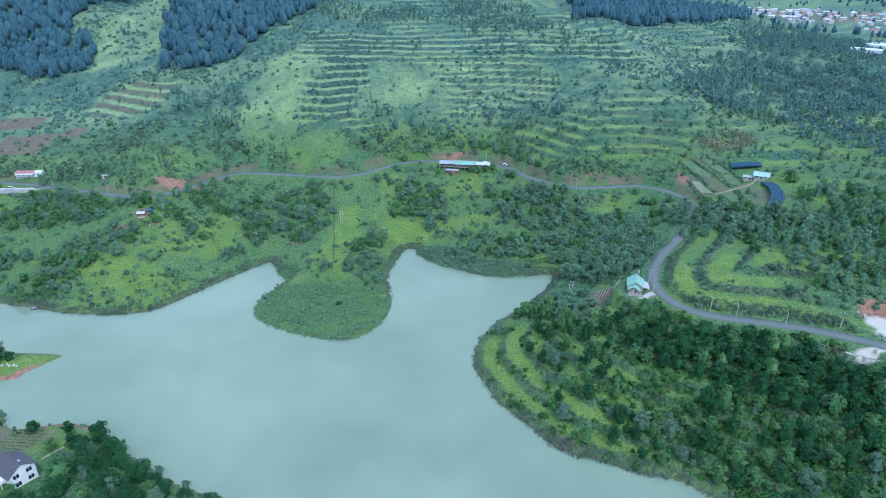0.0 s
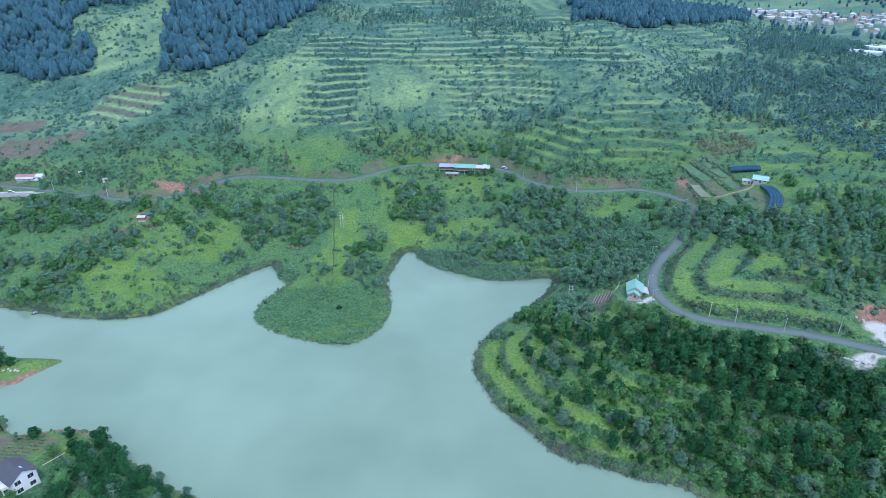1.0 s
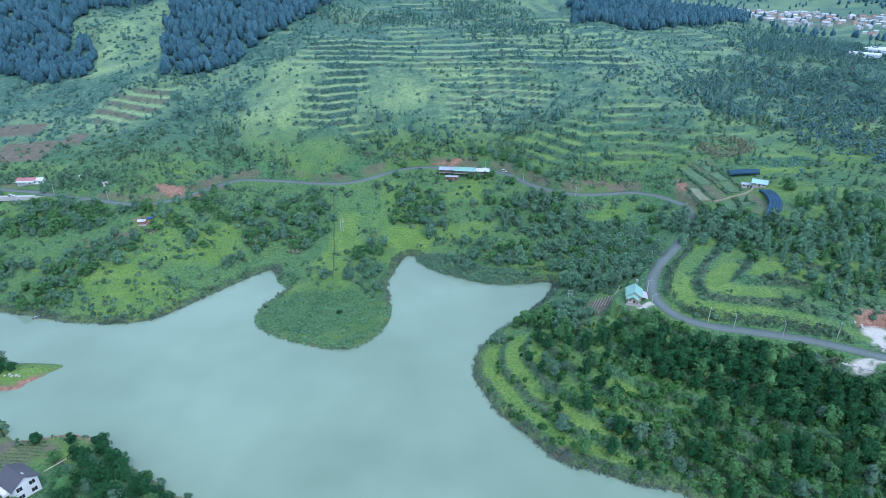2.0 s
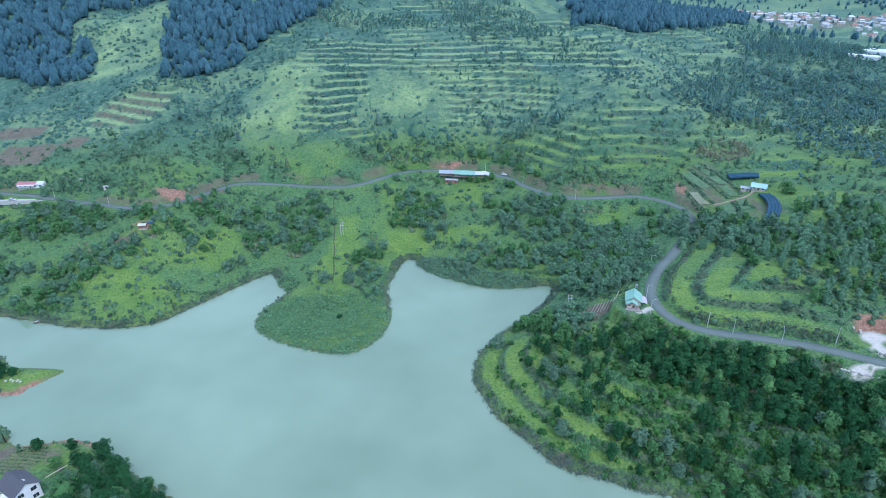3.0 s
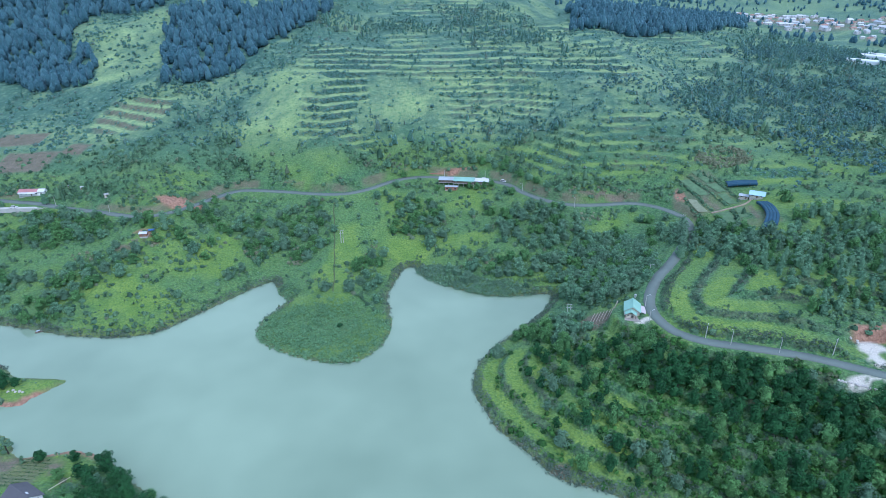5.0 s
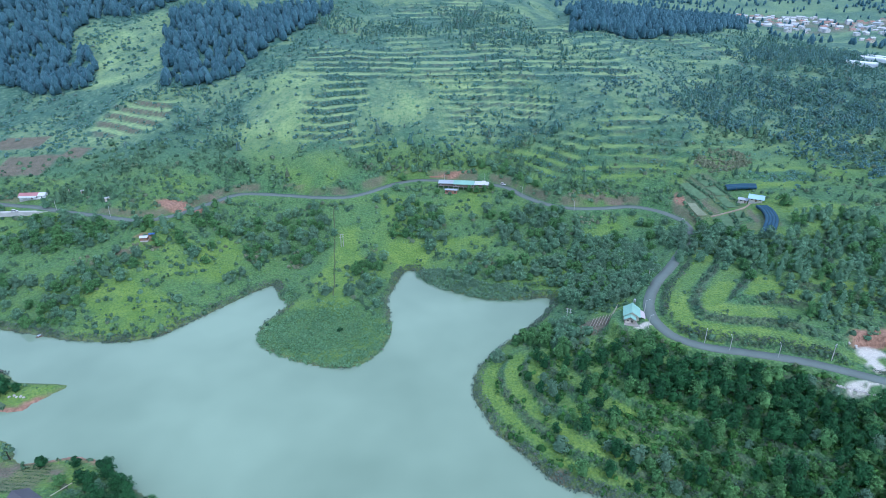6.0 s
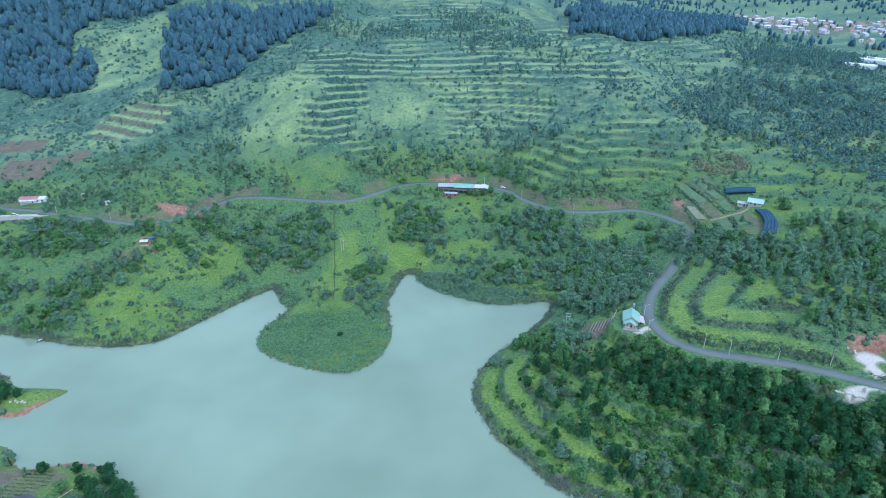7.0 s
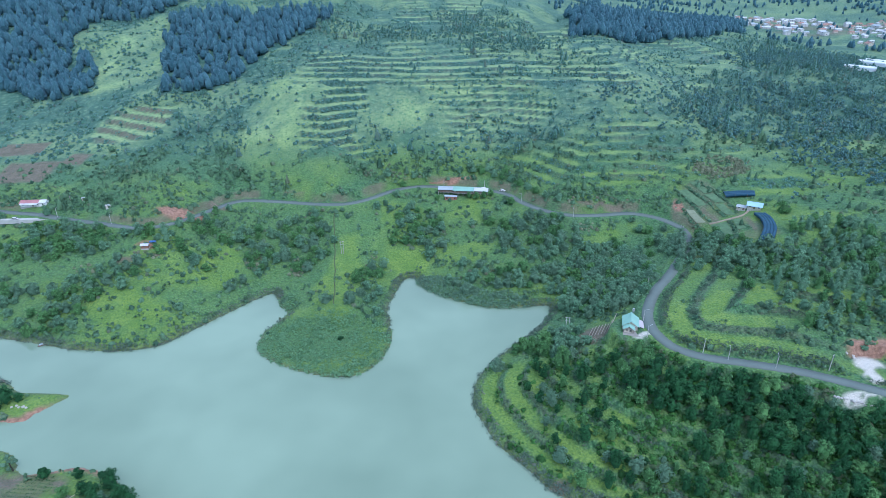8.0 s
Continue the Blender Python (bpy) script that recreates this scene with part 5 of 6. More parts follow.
def car(name, label, paint, length=4.3, tall=1.5, van=False):
    """A parked car: body, cabin with glass, bumpers, lights and four wheels."""
    root = tagged(new(name), label, "car")
    w = 1.75
    bm = bmesh.new()
    block(bm, -length / 2, length / 2, -w / 2, w / 2, 0.32, 0.85 if not van else 1.1)
    bmesh.ops.bevel(bm, geom=bm.edges[:], offset=0.14, segments=2, affect="EDGES")
    part("body", bm, paint, root)
    bm = bmesh.new()
    x0, x1 = (-length * 0.42, length * 0.22) if not van else (-length * 0.48, length * 0.36)
    block(bm, x0, x1, -w / 2 + 0.1, w / 2 - 0.1, 0.8, tall - 0.08)
    for v in bm.verts:
        if v.co.z > 1.1:
            v.co.x *= 0.78 if not van else 0.92
            v.co.y *= 0.86
    part("cabin", bm, GLASS, root)
    part("roof", boxy((x0 * 0.8, x1 * 0.8, -w / 2 + 0.2, w / 2 - 0.2, tall - 0.1, tall)), paint, root)
    for sx in (-1, 1):
        part("bumper", boxy((sx * length / 2 - 0.06, sx * length / 2 + 0.06, -w / 2 + 0.1, w / 2 - 0.1, 0.32, 0.5)), RUBBER, root)
        for sy in (-1, 1):
            part("headlight" if sx > 0 else "tail_light", boxy((sx * length / 2 - 0.05, sx * length / 2 + 0.03, sy * 0.6 - 0.16, sy * 0.6 + 0.16, 0.6, 0.74)),
                 LAMP_GLASS if sx > 0 else PAINT_RED, root)
            bm = bmesh.new()
            tapered(bm, (sx * length * 0.3, sy * (w / 2 - 0.2), 0.32), (sx * length * 0.3, sy * (w / 2 + 0.02), 0.32), 0.32, 0.32, 14)
            tyre = part("wheel", bm, RUBBER, root)
            bm = bmesh.new()
            tapered(bm, (sx * length * 0.3, sy * (w / 2), 0.32), (sx * length * 0.3, sy * (w / 2 + 0.04), 0.32), 0.19, 0.17, 10)
            part("rim", bm, STEEL, tyre)
    return root


put(car("car", "white car parked on the upper road", PAINT_WHITE), 45.5, 423.4, 28.12, -28)
put(car("van", "white van parked beside the roadside stalls", PAINT_WHITE, 4.8, 2.0, True), 31.5, 426.6, 28.12, -12)

# ---- farm with shade nets ----
farm = house("farm_house", "small white farm house with a pale blue metal roof", 7.4, 6.6, 2.4, CREAM_WALL, [ROOF_BLUE], 1.3, 0.9, 3, 2, 1, 3.0)
put(farm, 195.5, 347.0, None, -30, 0.2)
put(house("farm_shed", "low white shed with a zinc roof beside the farm house", 5.0, 4.2, 2.1, CREAM_WALL, [ROOF_ZINC], 0.6, 0.5, 2, 1, 1, 3.0), 189.0, 350.0, None, -30, 0.1)


def shade_net(label, line, wide, bays):
    """A field cover of dark net: arched bays side by side on posts, along a line of plan points."""
    root = tagged(new("shade_net"), label, "net tunnel", group="shade nets at the farm")
    p = spline(line, 8)
    d = np.gradient(p, axis=0)
    d /= np.linalg.norm(d, axis=1)[:, None]
    side = np.stack([-d[:, 1], d[:, 0]], 1)
    z = np.array([ground_at(*q) for q in p])
    z = np.convolve(np.r_[z[:1], z[:1], z, z[-1:], z[-1:]], np.ones(5) / 5, "valid")
    for b in range(bays):
        a0, a1 = -wide / 2 + wide * b / bays, -wide / 2 + wide * (b + 1) / bays
        prof = [(a0, 1.74), (a0 * 0.6 + a1 * 0.4, 1.79), ((a0 + a1) / 2, 1.8), (a0 * 0.4 + a1 * 0.6, 1.79), (a1 - 0.06, 1.74)]
        prof = ([(a0 - 0.02, 0.3)] if b == 0 else []) + prof + ([(a1, 0.3)] if b == bays - 1 else [])
        v = np.concatenate([np.c_[p + side * a, z + h] for a, h in prof])
        n = len(p)
        i = np.arange(n - 1)
        q = np.concatenate([np.stack([k * n + i, k * n + i + 1, (k + 1) * n + i + 1, (k + 1) * n + i], 1) for k in range(len(prof) - 1)])
        ob = new("net_bay", quick_mesh("net_bay", v, q, NET))
        ob.parent = root
        solid = ob.modifiers.new("thickness", "SOLIDIFY")
        solid.thickness = 0.04
    for k in range(0, len(p), 6):
        for e in (-1, 1):
            c = p[k] + side[k] * (wide / 2 + 0.1) * e
            bm = bmesh.new()
            tapered(bm, (c[0], c[1], ground_at(*c) - 0.5), (c[0], c[1], z[k] + 1.9), 0.06, 0.06, 5)
            part("post", bm, TIMBER, root)
    return root


shade_net("curving dark blue shade net tunnels over a vegetable field", [(193.4, 336.0), (192.6, 326.1), (187.7, 312.7), (181.8, 302.7), (176.5, 296.0)], 6.8, 4)
shade_net("dark blue shade net over a narrow field strip", [(187, 371), (195, 369), (204, 365.5)], 8.0, 3)

BED_GREEN = plain("young_crop_bed", (0.13, 0.215, 0.115), 0.95, 0.1, size=0.7, spread=0.4, bump=0.1)
BED_PALE = plain("pale_fallow_bed", (0.26, 0.29, 0.19), 0.95, 0.1, size=0.8, spread=0.35, bump=0.1)


def bed(corners, mat, label):
    """A raised bed that follows the slope between four plan corners, with earth sides."""
    root = tagged(new("vegetable_bed"), label, "vegetable bed", group="beds at the farm")
    a, b, c, d = (np.array(q) for q in corners)
    n, k = 15, 7
    u, v = np.meshgrid(np.linspace(0, 1, n), np.linspace(0, 1, k), indexing="ij")
    p = a * ((1 - u) * (1 - v))[..., None] + b * ((1 - u) * v)[..., None] + c * (u * v)[..., None] + d * (u * (1 - v))[..., None]
    z = sample(GZ, p[..., 0], p[..., 1])
    z = z * 0.75 + z.mean(1, keepdims=True) * 0.25 + 0.3
    for low in (True, False):
        lift = np.zeros((n, k))
        edge = (u == 0) | (u == 1) | (v == 0) | (v == 1)
        lift[edge] = -1.2 if low else -0.12
        q = p if low else p + (p.mean((0, 1)) - p) * 0.05
        if not low:
            lift += 0.15
        i = np.arange(n * k).reshape(n, k)
        f = np.stack([i[:-1, :-1], i[:-1, 1:], i[1:, 1:], i[1:, :-1]], -1).reshape(-1, 4)
        ob = new("earth_bank" if low else "crop", quick_mesh("bed", np.dstack([q, z + lift]).reshape(-1, 3), f[:, ::-1], EARTH if low else mat))
        ob.parent = root


EARTH = plain("dug_brown_earth", (0.20, 0.155, 0.12), 0.95, 0.1, size=0.9, spread=0.4, bump=0.08)
YOUNG, FALLOW = "raised bed of young green crops on the slope", "pale fallow bed on the lower slope"
for corners, mat, label in [
        ([(171.6, 395.0), (176.8, 393.2), (182.7, 378.1), (177.2, 378.3)], BED_GREEN, YOUNG),
        ([(162.7, 388.9), (168.8, 388.1), (174.6, 365.6), (169.2, 366.1)], BED_GREEN, YOUNG),
        ([(176.2, 377.4), (182.6, 376.7), (184.7, 363.5), (179.4, 364.7)], BED_GREEN, YOUNG),
        ([(178.0, 363.3), (182.9, 361.4), (183.8, 343.5), (179.0, 346.4)], BED_GREEN, YOUNG),
        ([(161.6, 368.4), (166.0, 364.5), (167.3, 346.3), (162.4, 349.4)], BED_PALE, FALLOW),
        ([(167.2, 341.0), (177.0, 338.6), (169.8, 314.8), (163.6, 321.1)], BED_GREEN, "broad green bed below the farm track"),
        ([(179.0, 339.0), (183.2, 338.8), (179.0, 321.0), (174.6, 322.0)], BED_GREEN, "narrow green bed beside the farm track")]:
    bed(corners, mat, label)
hedge = np.concatenate([spline(line, 22) for line in ([(162, 391), (165.5, 378), (168.2, 366)], [(170.2, 389), (173.2, 377), (176, 366), (177.4, 346)],
                                                      [(177.6, 394), (183.6, 379), (186, 362), (185.4, 346)], [(160.6, 369), (161, 350), (163, 340)],
                                                      [(177.4, 338), (173.6, 324), (170.6, 313)], [(168, 366), (169, 346)])])
hedge = hedge + rng.normal(0, 0.45, hedge.shape)
p = np.c_[hedge, sample(GZ, hedge[:, 0], hedge[:, 1])]
stuff("bed_hedge", scatter_mesh("bed_hedge", dot_t, p, rng.uniform(0.35, 1.0, len(p)), LEAF_SHRUB, rng), "ragged low hedges of weeds between the vegetable beds", "hedges")
track = spline([(167.6, 343.6), (175.0, 341.3), (185.0, 341.3), (192.0, 345.8)], 10)
half = np.array([0.0, 0.75])
tz = sample(GZ, track[:, 0], track[:, 1])
tv = np.concatenate([np.c_[track + half * k, tz + h] for k, h in ((-1.3, -0.5), (-1.0, 0.32), (1.0, 0.32), (1.3, -0.5))])
ti = np.arange(len(track) - 1)
tq = np.concatenate([np.stack([k * len(track) + ti, k * len(track) + ti + 1, (k + 1) * len(track) + ti + 1, (k + 1) * len(track) + ti], 1) for k in range(3)])
tagged(new("farm_track", quick_mesh("farm_track", tv, tq, plain("dry_tan_earth", (0.34, 0.28, 0.21), 0.95, 0.1, size=0.9, spread=0.3))),
       "dry tan earth track between the vegetable beds", "track", kind="structure")

# ---- houses on the left road ----
red = house("long_house", "long low house with red and white sheet roofs by the road", 17.0, 5.5, 2.8, WHITE_WALL, [ROOF_RED, ROOF_RED], 1.2, 0.5, 5, 1, 1, 2.5)
put(red, -287.0, 393.0, 30.2, 3)
wing = part("roof_patch", sheet(5.0, 3.3, 1.44), ROOF_WHITE, red, "white sheets over the red roof")
wing.matrix_basis = Matrix.Translation((4.2, -0.05, 4.16))
front = part("awning", sheet(12.0, 2.0, 0.5), ROOF_WHITE, red, "white awning along the front")
front.matrix_basis = Matrix.Translation((-8.0, -3.1, 2.7))
hut = house("field_hut", "tiny field hut with a white sheet roof in the scrub", 4.2, 3.0, 2.2, BRICK_WALL, [ROOF_WHITE], 0.6, 0.4, 1, 1, 1, 2.0, TIMBER)
put(hut, -186.0, 337.5, None, 8, 0.3)
cover = tagged(new("tarpaulin"), "blue tarpaulin stretched over a low frame", "tarpaulin")
bm = bmesh.new()
bmesh.ops.create_grid(bm, x_segments=10, y_segments=6, size=0.5)
for v in bm.verts:
    v.co = Vector((v.co.x * 4.0, v.co.y * 2.6, 1.5 - 1.1 * v.co.y ** 2 * 2 + 0.08 * math.sin(v.co.x * 17)))
part("sheet", bm, TARP_BLUE, cover)
for sx in (-1.9, 1.9):
    for sy in (-1.2, 1.2):
        part("stake", boxy((sx - 0.05, sx + 0.05, sy - 0.05, sy + 0.05, -0.4, 1.05)), TIMBER, cover)
put(cover, -183.5, 343.0, None, 10)
lane = tagged(new("concrete_lane"), "pale concrete lane with a low kerb below the road", "lane")
part("slab", boxy((-17, 17, -1.7, 1.7, -2.5, 0.1)), CONCRETE, lane)
part("kerb", boxy((-17, 17, -1.95, -1.703, -2.5, 0.45)), CONCRETE, lane)
put(lane, -283.0, 373.6, 27.5, 3)
put(car("car", "white car parked on the pale lane below the road", PAINT_WHITE), -289.0, 373.3, 27.6, 3)
for k, (x, y, w, d) in enumerate([(-263, 397, 2.0, 1.6), (-252, 393, 1.8, 1.5), (-229, 381, 3.2, 2.0)]):
    shed = house("garden_shed", "tiny garden shed with a pale sheet roof", w, d, 1.9, CREAM_WALL, [ROOF_WHITE if k % 2 else ROOF_ZINC], 0.4, 0.25, 1, 1, 1, 1.5, TIMBER)
    shed["group"] = "sheds above the road"
    put(shed, x, y, None, k * 23)


# ---- poles and lamps ----
def lamp_pole(tall):
    root = tagged(new("street_lamp"), "pale concrete street lamp pole with a short arm", "street lamp", group="lamps along the road")
    bm = bmesh.new()
    tapered(bm, (0, 0, -0.5), (0, 0, tall), 0.16, 0.11, 8)
    part("pole", bm, CONCRETE, root)
    bm = bmesh.new()
    tapered(bm, (0, 0, tall - 0.3), (1.3, 0, tall + 0.25), 0.05, 0.04, 6)
    part("arm", bm, STEEL, root)
    head = part("lamp_head", boxy((1.2, 1.85, -0.14, 0.14, tall + 0.2, tall + 0.34)), STEEL, root)
    part("lens", boxy((1.3, 1.8, -0.1, 0.1, tall + 0.17, tall + 0.198)), LAMP_GLASS, head)
    return root


first = lamp_pole(6.4)
LAMPS = [(121.1, 208.6, 80), (138.4, 202.6, 75), (112.4, 213.6, 60), (92.6, 227.0, 10), (94.8, 240.0, -10), (107.0, 272.5, -30), (-218.5, 362.5, 110), (150.0, 340.0, 200),
         (1.4, 430.6, 90), (32.1, 428.6, 90), (57, 401, 200), (88, 370, 100), (-262, 376, 90)]
for k, (x, y, turn) in enumerate(LAMPS):
    ob = first if k == 0 else copy_thing(first, Matrix.Identity(4))
    put(ob, x, y, None, turn)
power = tagged(new("utility_pole"), "tall plain concrete utility pole with a short crossarm", "utility pole")
bm = bmesh.new()
tapered(bm, (0, 0, -0.6), (0, 0, 8.2), 0.2, 0.13, 8)
part("pole", bm, CONCRETE, power)
part("crossarm", boxy((-0.8, 0.8, -0.06, 0.06, 7.6, 7.74)), STEEL, power)
put(power, 159.6, 201.0, None, 30)


def twin_pole(tall):
    root = tagged(new("twin_pole"), "pair of pale concrete power poles joined by a crossarm", "power pole", group="twin power poles")
    for sx in (-0.75, 0.75):
        bm = bmesh.new()
        tapered(bm, (sx, 0, -0.6), (sx, 0, tall), 0.21, 0.14, 8)
        part("pole", bm, CONCRETE, root)
    for z in (tall - 0.4, tall - 2.2):
        part("crossarm", boxy((-1.5, 1.5, -0.09, 0.09, z, z + 0.16)), STEEL, root)
    for sx in (-1.3, 0.0, 1.3):
        bm = bmesh.new()
        tapered(bm, (sx, 0, tall - 0.24), (sx, 0, tall + 0.2), 0.08, 0.05, 7)
        part("insulator", bm, BRICK_WALL, root)
    return root


twin = twin_pole(8.8)
put(twin, -64.8, 347.5, None, 20)
put(copy_thing(twin, Matrix.Identity(4)), 63.6, 257.8, None, -15)

# ---- boat at the shore ----
boat = tagged(new("rowing_boat"), "small worn grey rowing boat moored in the reeds", "boat")
bm = bmesh.new()
ribs = []
for i in range(9):
    u = i / 8
    half = 0.75 * math.sin(math.pi * min(0.98, 0.12 + 0.8 * u)) ** 0.7
    keel = -0.15 + 0.25 * (2 * u - 1) ** 2
    ribs.append([bm.verts.new((u * 4.2 - 2.1, y * half, z)) for y, z in ((-1, 0.42), (-0.8, 0.05), (0, keel), (0.8, 0.05), (1, 0.42), (0.88, 0.42), (0.66, 0.1), (0, keel + 0.08), (-0.66, 0.1), (-0.88, 0.42))])
for a, b in zip(ribs[:-1], ribs[1:]):
    for k in range(10):
        bm.faces.new((a[k], b[k], b[(k + 1) % 10], a[(k + 1) % 10]))
bm.faces.new(ribs[0])
bm.faces.new(ribs[-1][::-1])
part("hull", bm, TIMBER, boat)
for x in (-0.9, 0.7):
    part("seat", boxy((x - 0.14, x + 0.14, -0.6, 0.6, 0.26, 0.31)), CREAM_WALL, boat)
part("canopy", boxy((-1.2, 0.4, -0.65, 0.65, 1.0, 1.05)), ROOF_ZINC, boat)
for x in (-1.1, 0.3):
    for y in (-0.55, 0.55):
        part("pole", boxy((x - 0.03, x + 0.03, y - 0.03, y + 0.03, 0.1, 1.0)), STEEL, boat)
put(boat, -212.0, 263.5, 0.02, 35)

# ---- white boulders and rubble by the gravel ----
brng = np.random.default_rng(41)
SPIT = (-194.0, 212.6)


def boulder(radius, seed):
    bm = bmesh.new()
    bmesh.ops.create_icosphere(bm, subdivisions=2, radius=radius)
    for v in bm.verts:
        v.co *= 0.75 + 0.5 * noise.noise(v.co * 1.3 / radius + Vector((seed, 0, 0)))
        v.co.z *= 0.7
    return bm


for k in range(22):
    u = k / 13
    x, y = (154.5 + 13 * u, 187.6 - 6.6 * u) if k < 14 else (174.0 + brng.uniform(-2, 2.5), 210.0 + brng.uniform(-0.8, 1.0))
    r = brng.uniform(0.45, 0.9)
    ob = part("boulder", boulder(r, k), BOULDER)
    tagged(ob, "rough white quarried boulder beside the gravel", "boulder", group="white boulders")
    put(ob, x + brng.uniform(-0.4, 0.4), y + brng.uniform(-0.4, 0.4), None, k * 40, r * 0.25)

for k in range(5):
    r = brng.uniform(0.5, 0.95)
    ob = part("boulder", boulder(r, 40 + k), BOULDER)
    tagged(ob, "pale weathered boulder on the grassy spit", "boulder", group="boulders on the spit")
    put(ob, SPIT[0] + k * 1.7 + brng.uniform(-0.4, 0.4), SPIT[1] + brng.uniform(-0.9, 0.9), None, k * 65, r * 0.2)

# ---- far town and greenhouses ----
def tunnel_house(length, wide=8.0, tall=4.0):
    root = tagged(new("greenhouse"), "long white plastic-covered greenhouse tunnel", "greenhouse", group="far greenhouses")
    n, bm = 10, bmesh.new()
    rows = [[bm.verts.new((x, -wide / 2 * math.cos(math.pi * i / n), 1.2 + (tall - 1.2) * math.sin(math.pi * i / n))) for i in range(n + 1)] for x in np.linspace(0, length, 9)]
    for a, b in zip(rows[:-1], rows[1:]):
        for i in range(n):
            bm.faces.new((a[i], b[i], b[i + 1], a[i + 1]))
    for r in (rows[0], rows[-1][::-1]):
        bm.faces.new(r)
    part("cover", bm, FILM, root)
    for sy in (-1, 1):
        part("side_curtain", boxy((0, length, sy * wide / 2 - 0.05, sy * wide / 2 + 0.05, -2.0, 1.25)), FILM, root)
    return root


tunnel = tunnel_house(30, 6.0, 3.2)
put(tunnel, 441, 671, None, -50)
for x, y, turn in ((473, 697, -60), (484, 704, -60)):
    put(copy_thing(tunnel, Matrix.Identity(4)), x, y, None, turn)

TOWN_WALL = plain("weathered_pale_plaster", (0.62, 0.62, 0.61), 0.85, 0.2, size=1.5, spread=0.3)
TOWN_ROOF = plain("weathered_grey_sheet", (0.52, 0.54, 0.57), 0.6, 0.3, size=1.6, spread=0.3)
hrng = np.random.default_rng(57)
TOWN = "pale town house with a pitched roof across the valley"
kinds = [house("town_house", TOWN, 11, 8, 3.0, TOWN_WALL, [ROOF_WHITE], 1.8, 0.6, 1, 1, 1, 4.0, None, 1.5), house("town_house", TOWN, 11, 8, 5.0, TOWN_WALL, [TOWN_ROOF], 1.6, 0.6, 1, 1, 2, 4.0, None, 1.5),
         house("town_house", TOWN, 10, 8, 3.0, CREAM_WALL, [ROOF_TILE], 1.8, 0.6, 1, 1, 1, 4.0, None, 1.5), house("town_house", TOWN, 14, 8, 3.0, TOWN_WALL, [ROOF_ZINC], 1.5, 0.6, 1, 1, 1, 4.0, None, 1.5),
         house("town_house", TOWN, 9, 8, 5.0, TOWN_WALL, [ROOF_WHITE], 1.5, 0.5, 1, 1, 2, 4.0, None, 1.5)]


def in_town(x, y):
    band = oval(x, y, 600, 1090, 90, 150, -10) + oval(x, y, 680, 990, 110, 80, -25) + oval(x, y, 640, 860, 60, 70)
    return np.clip(band, 0, 1)


for k, (x, y) in enumerate(spaced(hrng, (480, 820, 780, 1350), 3200, in_town, 11)[:150]):
    ob = kinds[k] if k < 5 else copy_thing(kinds[int(hrng.integers(0, 5))], Matrix.Identity(4))
    ob["group"] = "houses of the far town"
    put(ob, x, y, None, hrng.uniform(-25, 25) + (90 if hrng.uniform() < 0.4 else 0), 0.0)
    ob.scale = (hrng.uniform(0.55, 1.0),) * 3

# ---- trees that stand out ----
srng = np.random.default_rng(71)


def single(name, label, x, y, radius, tall, leaf, **kw):
    ob = tree(name, label, srng, radius, tall, leaf, **kw)
    return put(ob, x, y, None, srng.uniform(0, 360), -0.1)


for x, y, r, t in [(-154.4, 171.3, 2.3, 5.0), (-141, 171.4, 2.0, 5.2), (-129, 171.4, 1.6, 4.2), (-132.5, 172, 1.3, 3.0)]:
    single("shore_tree", "rounded dark green tree on the lake shore", x, y, r, t, LEAF_DARK, lumps=18, leaves=40, size=0.32)
for x, y, r, t in [(-129, 147, 5.0, 9.5), (-129.5, 160, 3.6, 7.5), (-112, 153, 4.2, 9.5), (-119.7, 160, 3.4, 7.5), (-103, 148, 3.8, 8.5), (-92, 141, 3.2, 7.5), (-121, 150, 3.6, 8.5),
                   (-146, 135, 3.4, 6.5), (-110, 143, 3.6, 8.0), (-154, 141, 3.8, 9.0), (-84, 137.5, 2.8, 6.5), (-126, 140, 3.4, 7.5), (-117, 137, 3.4, 8.0),
                   (-99, 138, 3.2, 7.0), (-134, 163, 2.8, 6.0), (-141, 161, 2.2, 4.6)]:
    single("bank_tree", "large dark leafy tree on the bank by the villa", x, y, r, t, LEAF_DARK if srng.uniform() < 0.7 else LEAF_MID, lumps=18, leaves=40, size=0.32)
single("villa_silver_tree", GREY, -131.5, 152.0, 3.4, 7.0, LEAF_GREY, lumps=18, leaves=40, size=0.32)
single("rounded_tree", "light green rounded tree beside the villa wood", -96.3, 141.5, 2.2, 5.6, LEAF_MID, lumps=18, leaves=40, size=0.32)
single("thin_tree", "sparse thin-leaved tree at the water's edge", -170, 176, 3.0, 8.0, LEAF_GREY, lumps=12, leaves=9, size=0.4)
for x, y, r, t in [(72.4, 167.5, 2.6, 7.5), (75.0, 170, 2.0, 5.5), (62.8, 173.8, 2.2, 5.5), (150.0, 222.9, 2.8, 4.6), (137, 168, 2.2, 5.0)]:
    single("silver_tree", GREY, x, y, r, t, LEAF_GREY, lumps=11, leaves=28, size=0.44)
for x, y, r, t in [(42, 206, 2.6, 5.2), (63.3, 191.8, 2.3, 4.4), (-54.7, 266.5, 1.5, 2.0), (38, 214, 2.2, 4.6), (-197, 214, 3.0, 6.0), (-200, 218, 3.4, 7.0), (-199.5, 210, 2.6, 4.8), (-193, 216, 2.2, 4.0)]:
    single("dark_tree", "compact dark green tree with a dense crown", x, y, r, t, LEAF_DARK, lumps=11, leaves=28, size=0.44)
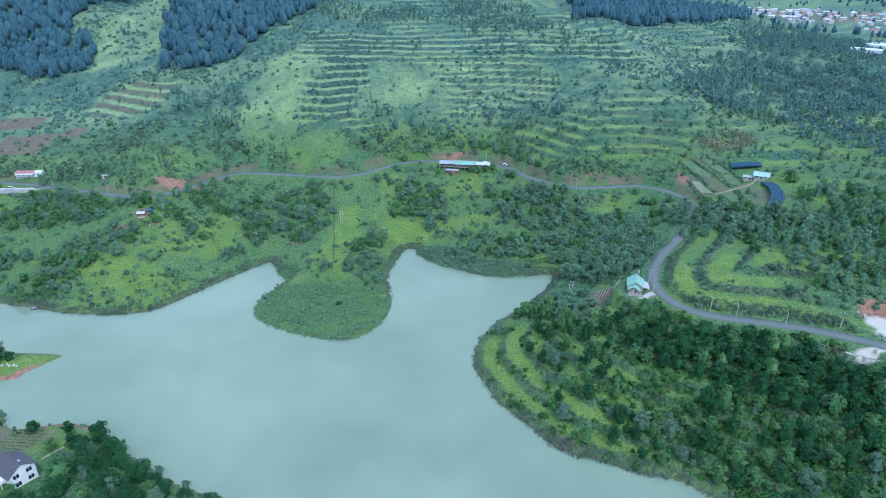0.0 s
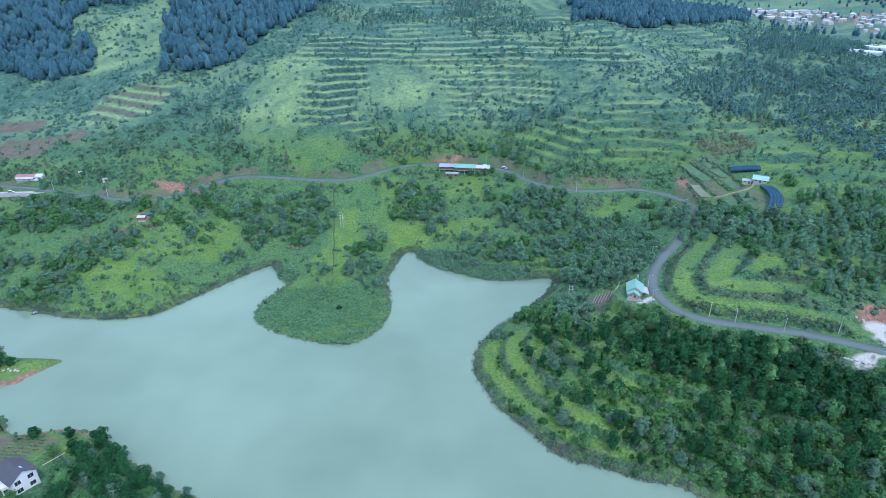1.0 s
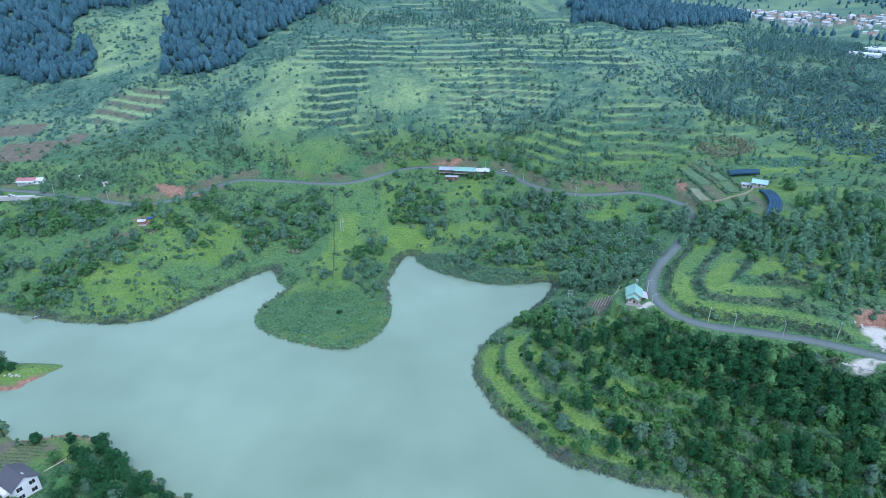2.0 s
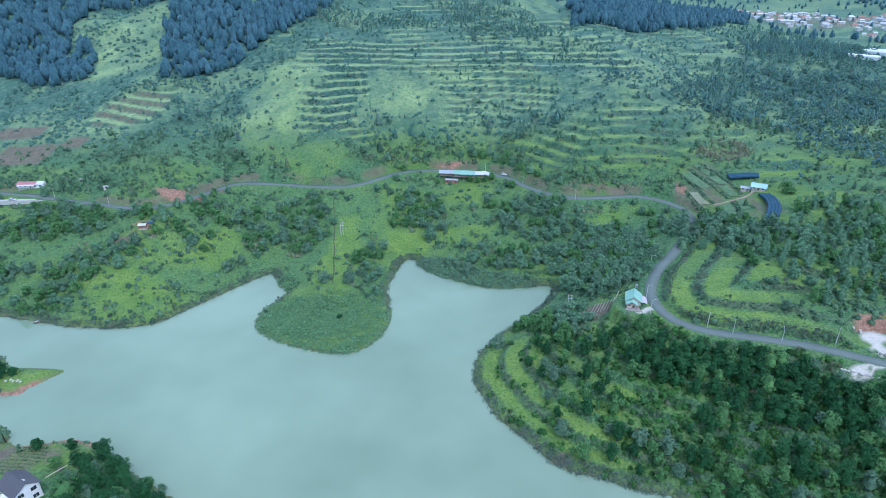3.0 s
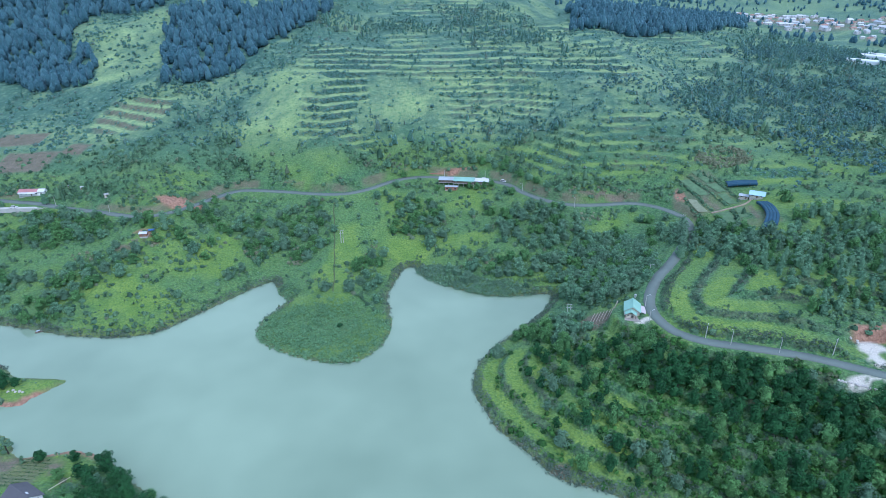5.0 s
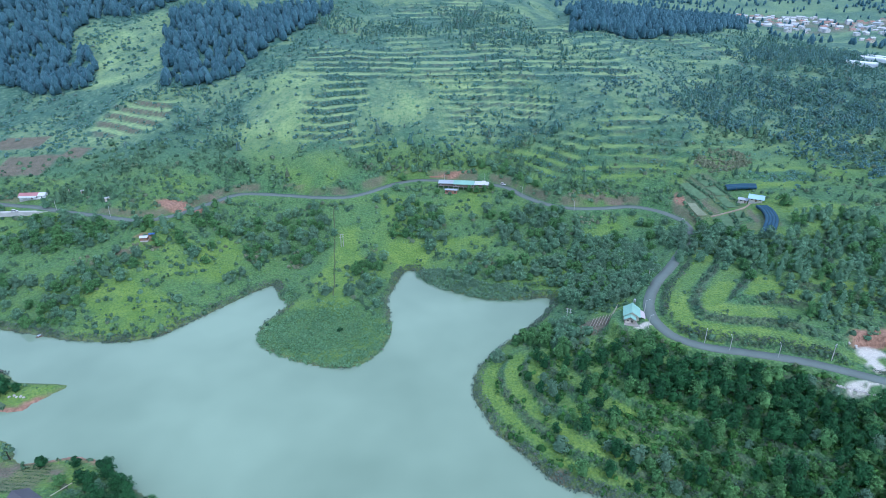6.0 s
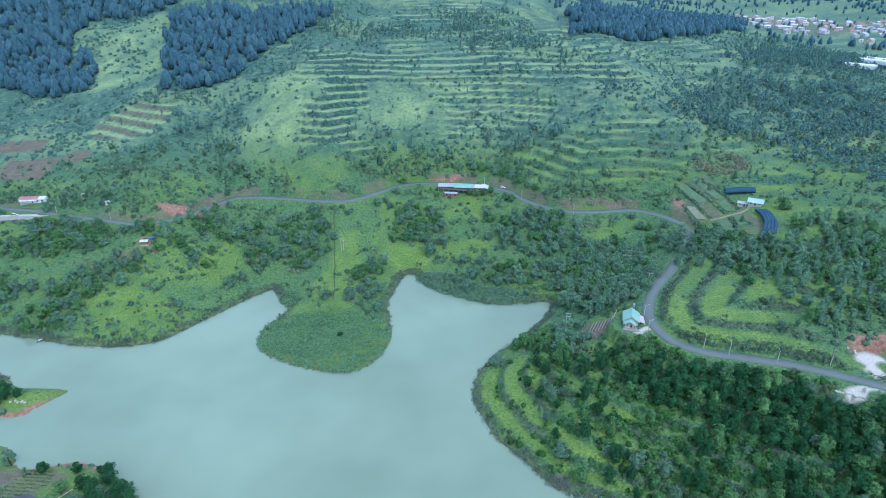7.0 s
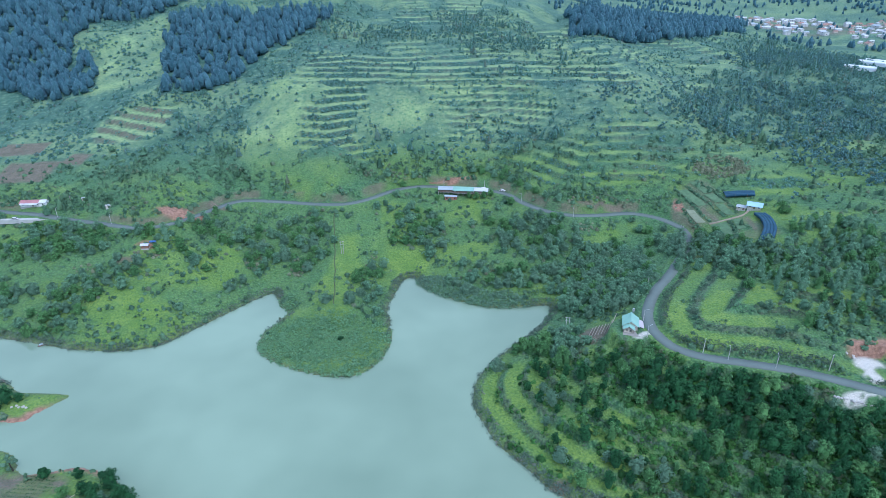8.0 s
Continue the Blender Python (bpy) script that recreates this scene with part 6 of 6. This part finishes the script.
for x, y, r, t in [(-42, 438, 4.2, 6.5), (-60, 438, 3.4, 5.5), (22, 449, 4.0, 7.0), (-230, 446, 4.0, 6.5), (-262, 460, 3.2, 5.5), (-270, 378.5, 3.4, 8.0), (228, 345, 2.2, 6.0)]:
    single("roadside_tree", "single dark rounded tree on the open hillside", x, y, r, t, LEAF_SLOPE, lumps=11, leaves=28, size=0.44)
for x, y, r, t in [(-187, 350, 3.0, 7.0), (-180, 353, 3.2, 7.5), (-173, 361, 3.0, 7.0), (-168, 368, 3.4, 8.0), (-161, 375, 3.0, 7.0), (-157, 383, 2.8, 6.5), (-190, 346, 2.6, 6.0),
                   (-150, 391, 2.6, 5.5), (-176, 346, 3.0, 6.5)]:
    single("verge_tree", "leafy green tree crowding the edge of the road", x, y, r, t, LEAF_SLOPE if srng.uniform() < 0.6 else LEAF_MID, lumps=10, leaves=26, size=0.46, clear=0.12)
for x, y, r, t in [(147, 335, 3.2, 8.0), (144, 327, 3.4, 8.5), (142, 318, 3.4, 9.0), (138, 310, 3.4, 8.5), (135, 302, 3.2, 8.0), (149, 318, 3.4, 8.0), (143, 306, 3.2, 8.0), (131, 294, 3.0, 7.0),
                   (155, 325, 3.4, 7.5), (152, 309, 3.2, 7.0), (148, 298, 3.2, 7.0), (160, 315, 3.2, 7.0), (158, 300, 3.0, 6.5), (165, 306, 3.0, 6.5), (140, 290, 3.0, 6.5)]:
    single("bend_tree", "tall pale grey-green tree leaning over the road bend", x, y, r * 1.25, t, LEAF_GREY if srng.uniform() < 0.75 else LEAF_SLOPE, lumps=12, leaves=30, size=0.46, clear=0.12)


def bank_wood(x, y):
    return np.clip(oval(x, y, -112, 148, 34, 16, -25) + oval(x, y, -135, 136, 20, 8) + oval(x, y, -84, 136, 24, 9, -22), 0, 1) * open_land(x, y, 5.0, 0.5) * (1 - oval(x, y, -136, 158, 10, 7))


models = [tree("bank_tree", "large dark leafy tree on the bank by the villa", srng, 3.6, 8.0, LEAF_DARK, 18, 40, 0.32) for _ in range(3)] \
    + [tree("bank_tree", "fresh green tree on the bank by the villa", srng, 3.0, 7.0, LEAF_MID, 16, 40, 0.32), tree("bank_tree", "silvery tree on the bank by the villa", srng, 2.8, 7.5, LEAF_GREY, 15, 36, 0.32)]
spots = spaced(srng, (-160, -75, 125, 172), 1400, bank_wood, 4.8)[:42]
plant_trees(models, spots, srng.uniform(0.6, 1.15, len(spots)), "trees on the villa's bank", srng)

# ---- crop rows beside the villa ----
for k in range(9):
    line = np.array([(-166 + u * 1.1 + k * 0.7, 158.5 + k * 1.75 - u * 0.12) for u in np.arange(0, 14 - abs(k - 4) * 1.0, 0.75)])
    p = np.c_[line, sample(GZ, line[:, 0], line[:, 1])]
    row = new("crop_row", scatter_mesh("crop_row", tuft_t, p, srng.uniform(0.55, 0.9, len(p)), LEAF_DARK, srng))
    tagged(row, "neat low row of green vegetables on brown soil", "crop row", group="crop rows by the villa", kind="stuff")

for x, y, r, t in [(40, 437, 3.0, 5.5), (46, 434, 2.8, 5.0), (52, 429, 3.0, 5.5), (58, 421, 2.8, 5.0), (63, 412, 3.0, 5.5), (67, 404, 2.6, 4.5), (31, 442, 3.2, 6.0), (24, 445, 3.0, 5.5), (73, 396, 2.6, 4.5),
                   (81, 389, 2.6, 4.5), (36, 444, 3.0, 5.5), (49, 440, 3.0, 5.5), (-22, 443, 2.8, 5.0), (-30, 436, 2.6, 4.6), (14, 446, 2.6, 4.8)]:
    single("hillside_tree", "dark bushy tree on the uphill side of the road", x, y, r * 1.3, t * 1.1, LEAF_SLOPE if srng.uniform() < 0.7 else LEAF_MID, lumps=10, leaves=26, size=0.46, clear=0.12)
for x, y, r, t in [(20, 417, 2.4, 5.5), (25, 415.5, 2.6, 6.0), (31, 416, 2.4, 5.5), (36, 417, 2.4, 5.0), (-4, 418, 2.0, 4.2)]:
    single("garden_tree", "leafy green tree growing below the roadside stalls", x, y, r, t, LEAF_MID, lumps=10, leaves=26, size=0.46)
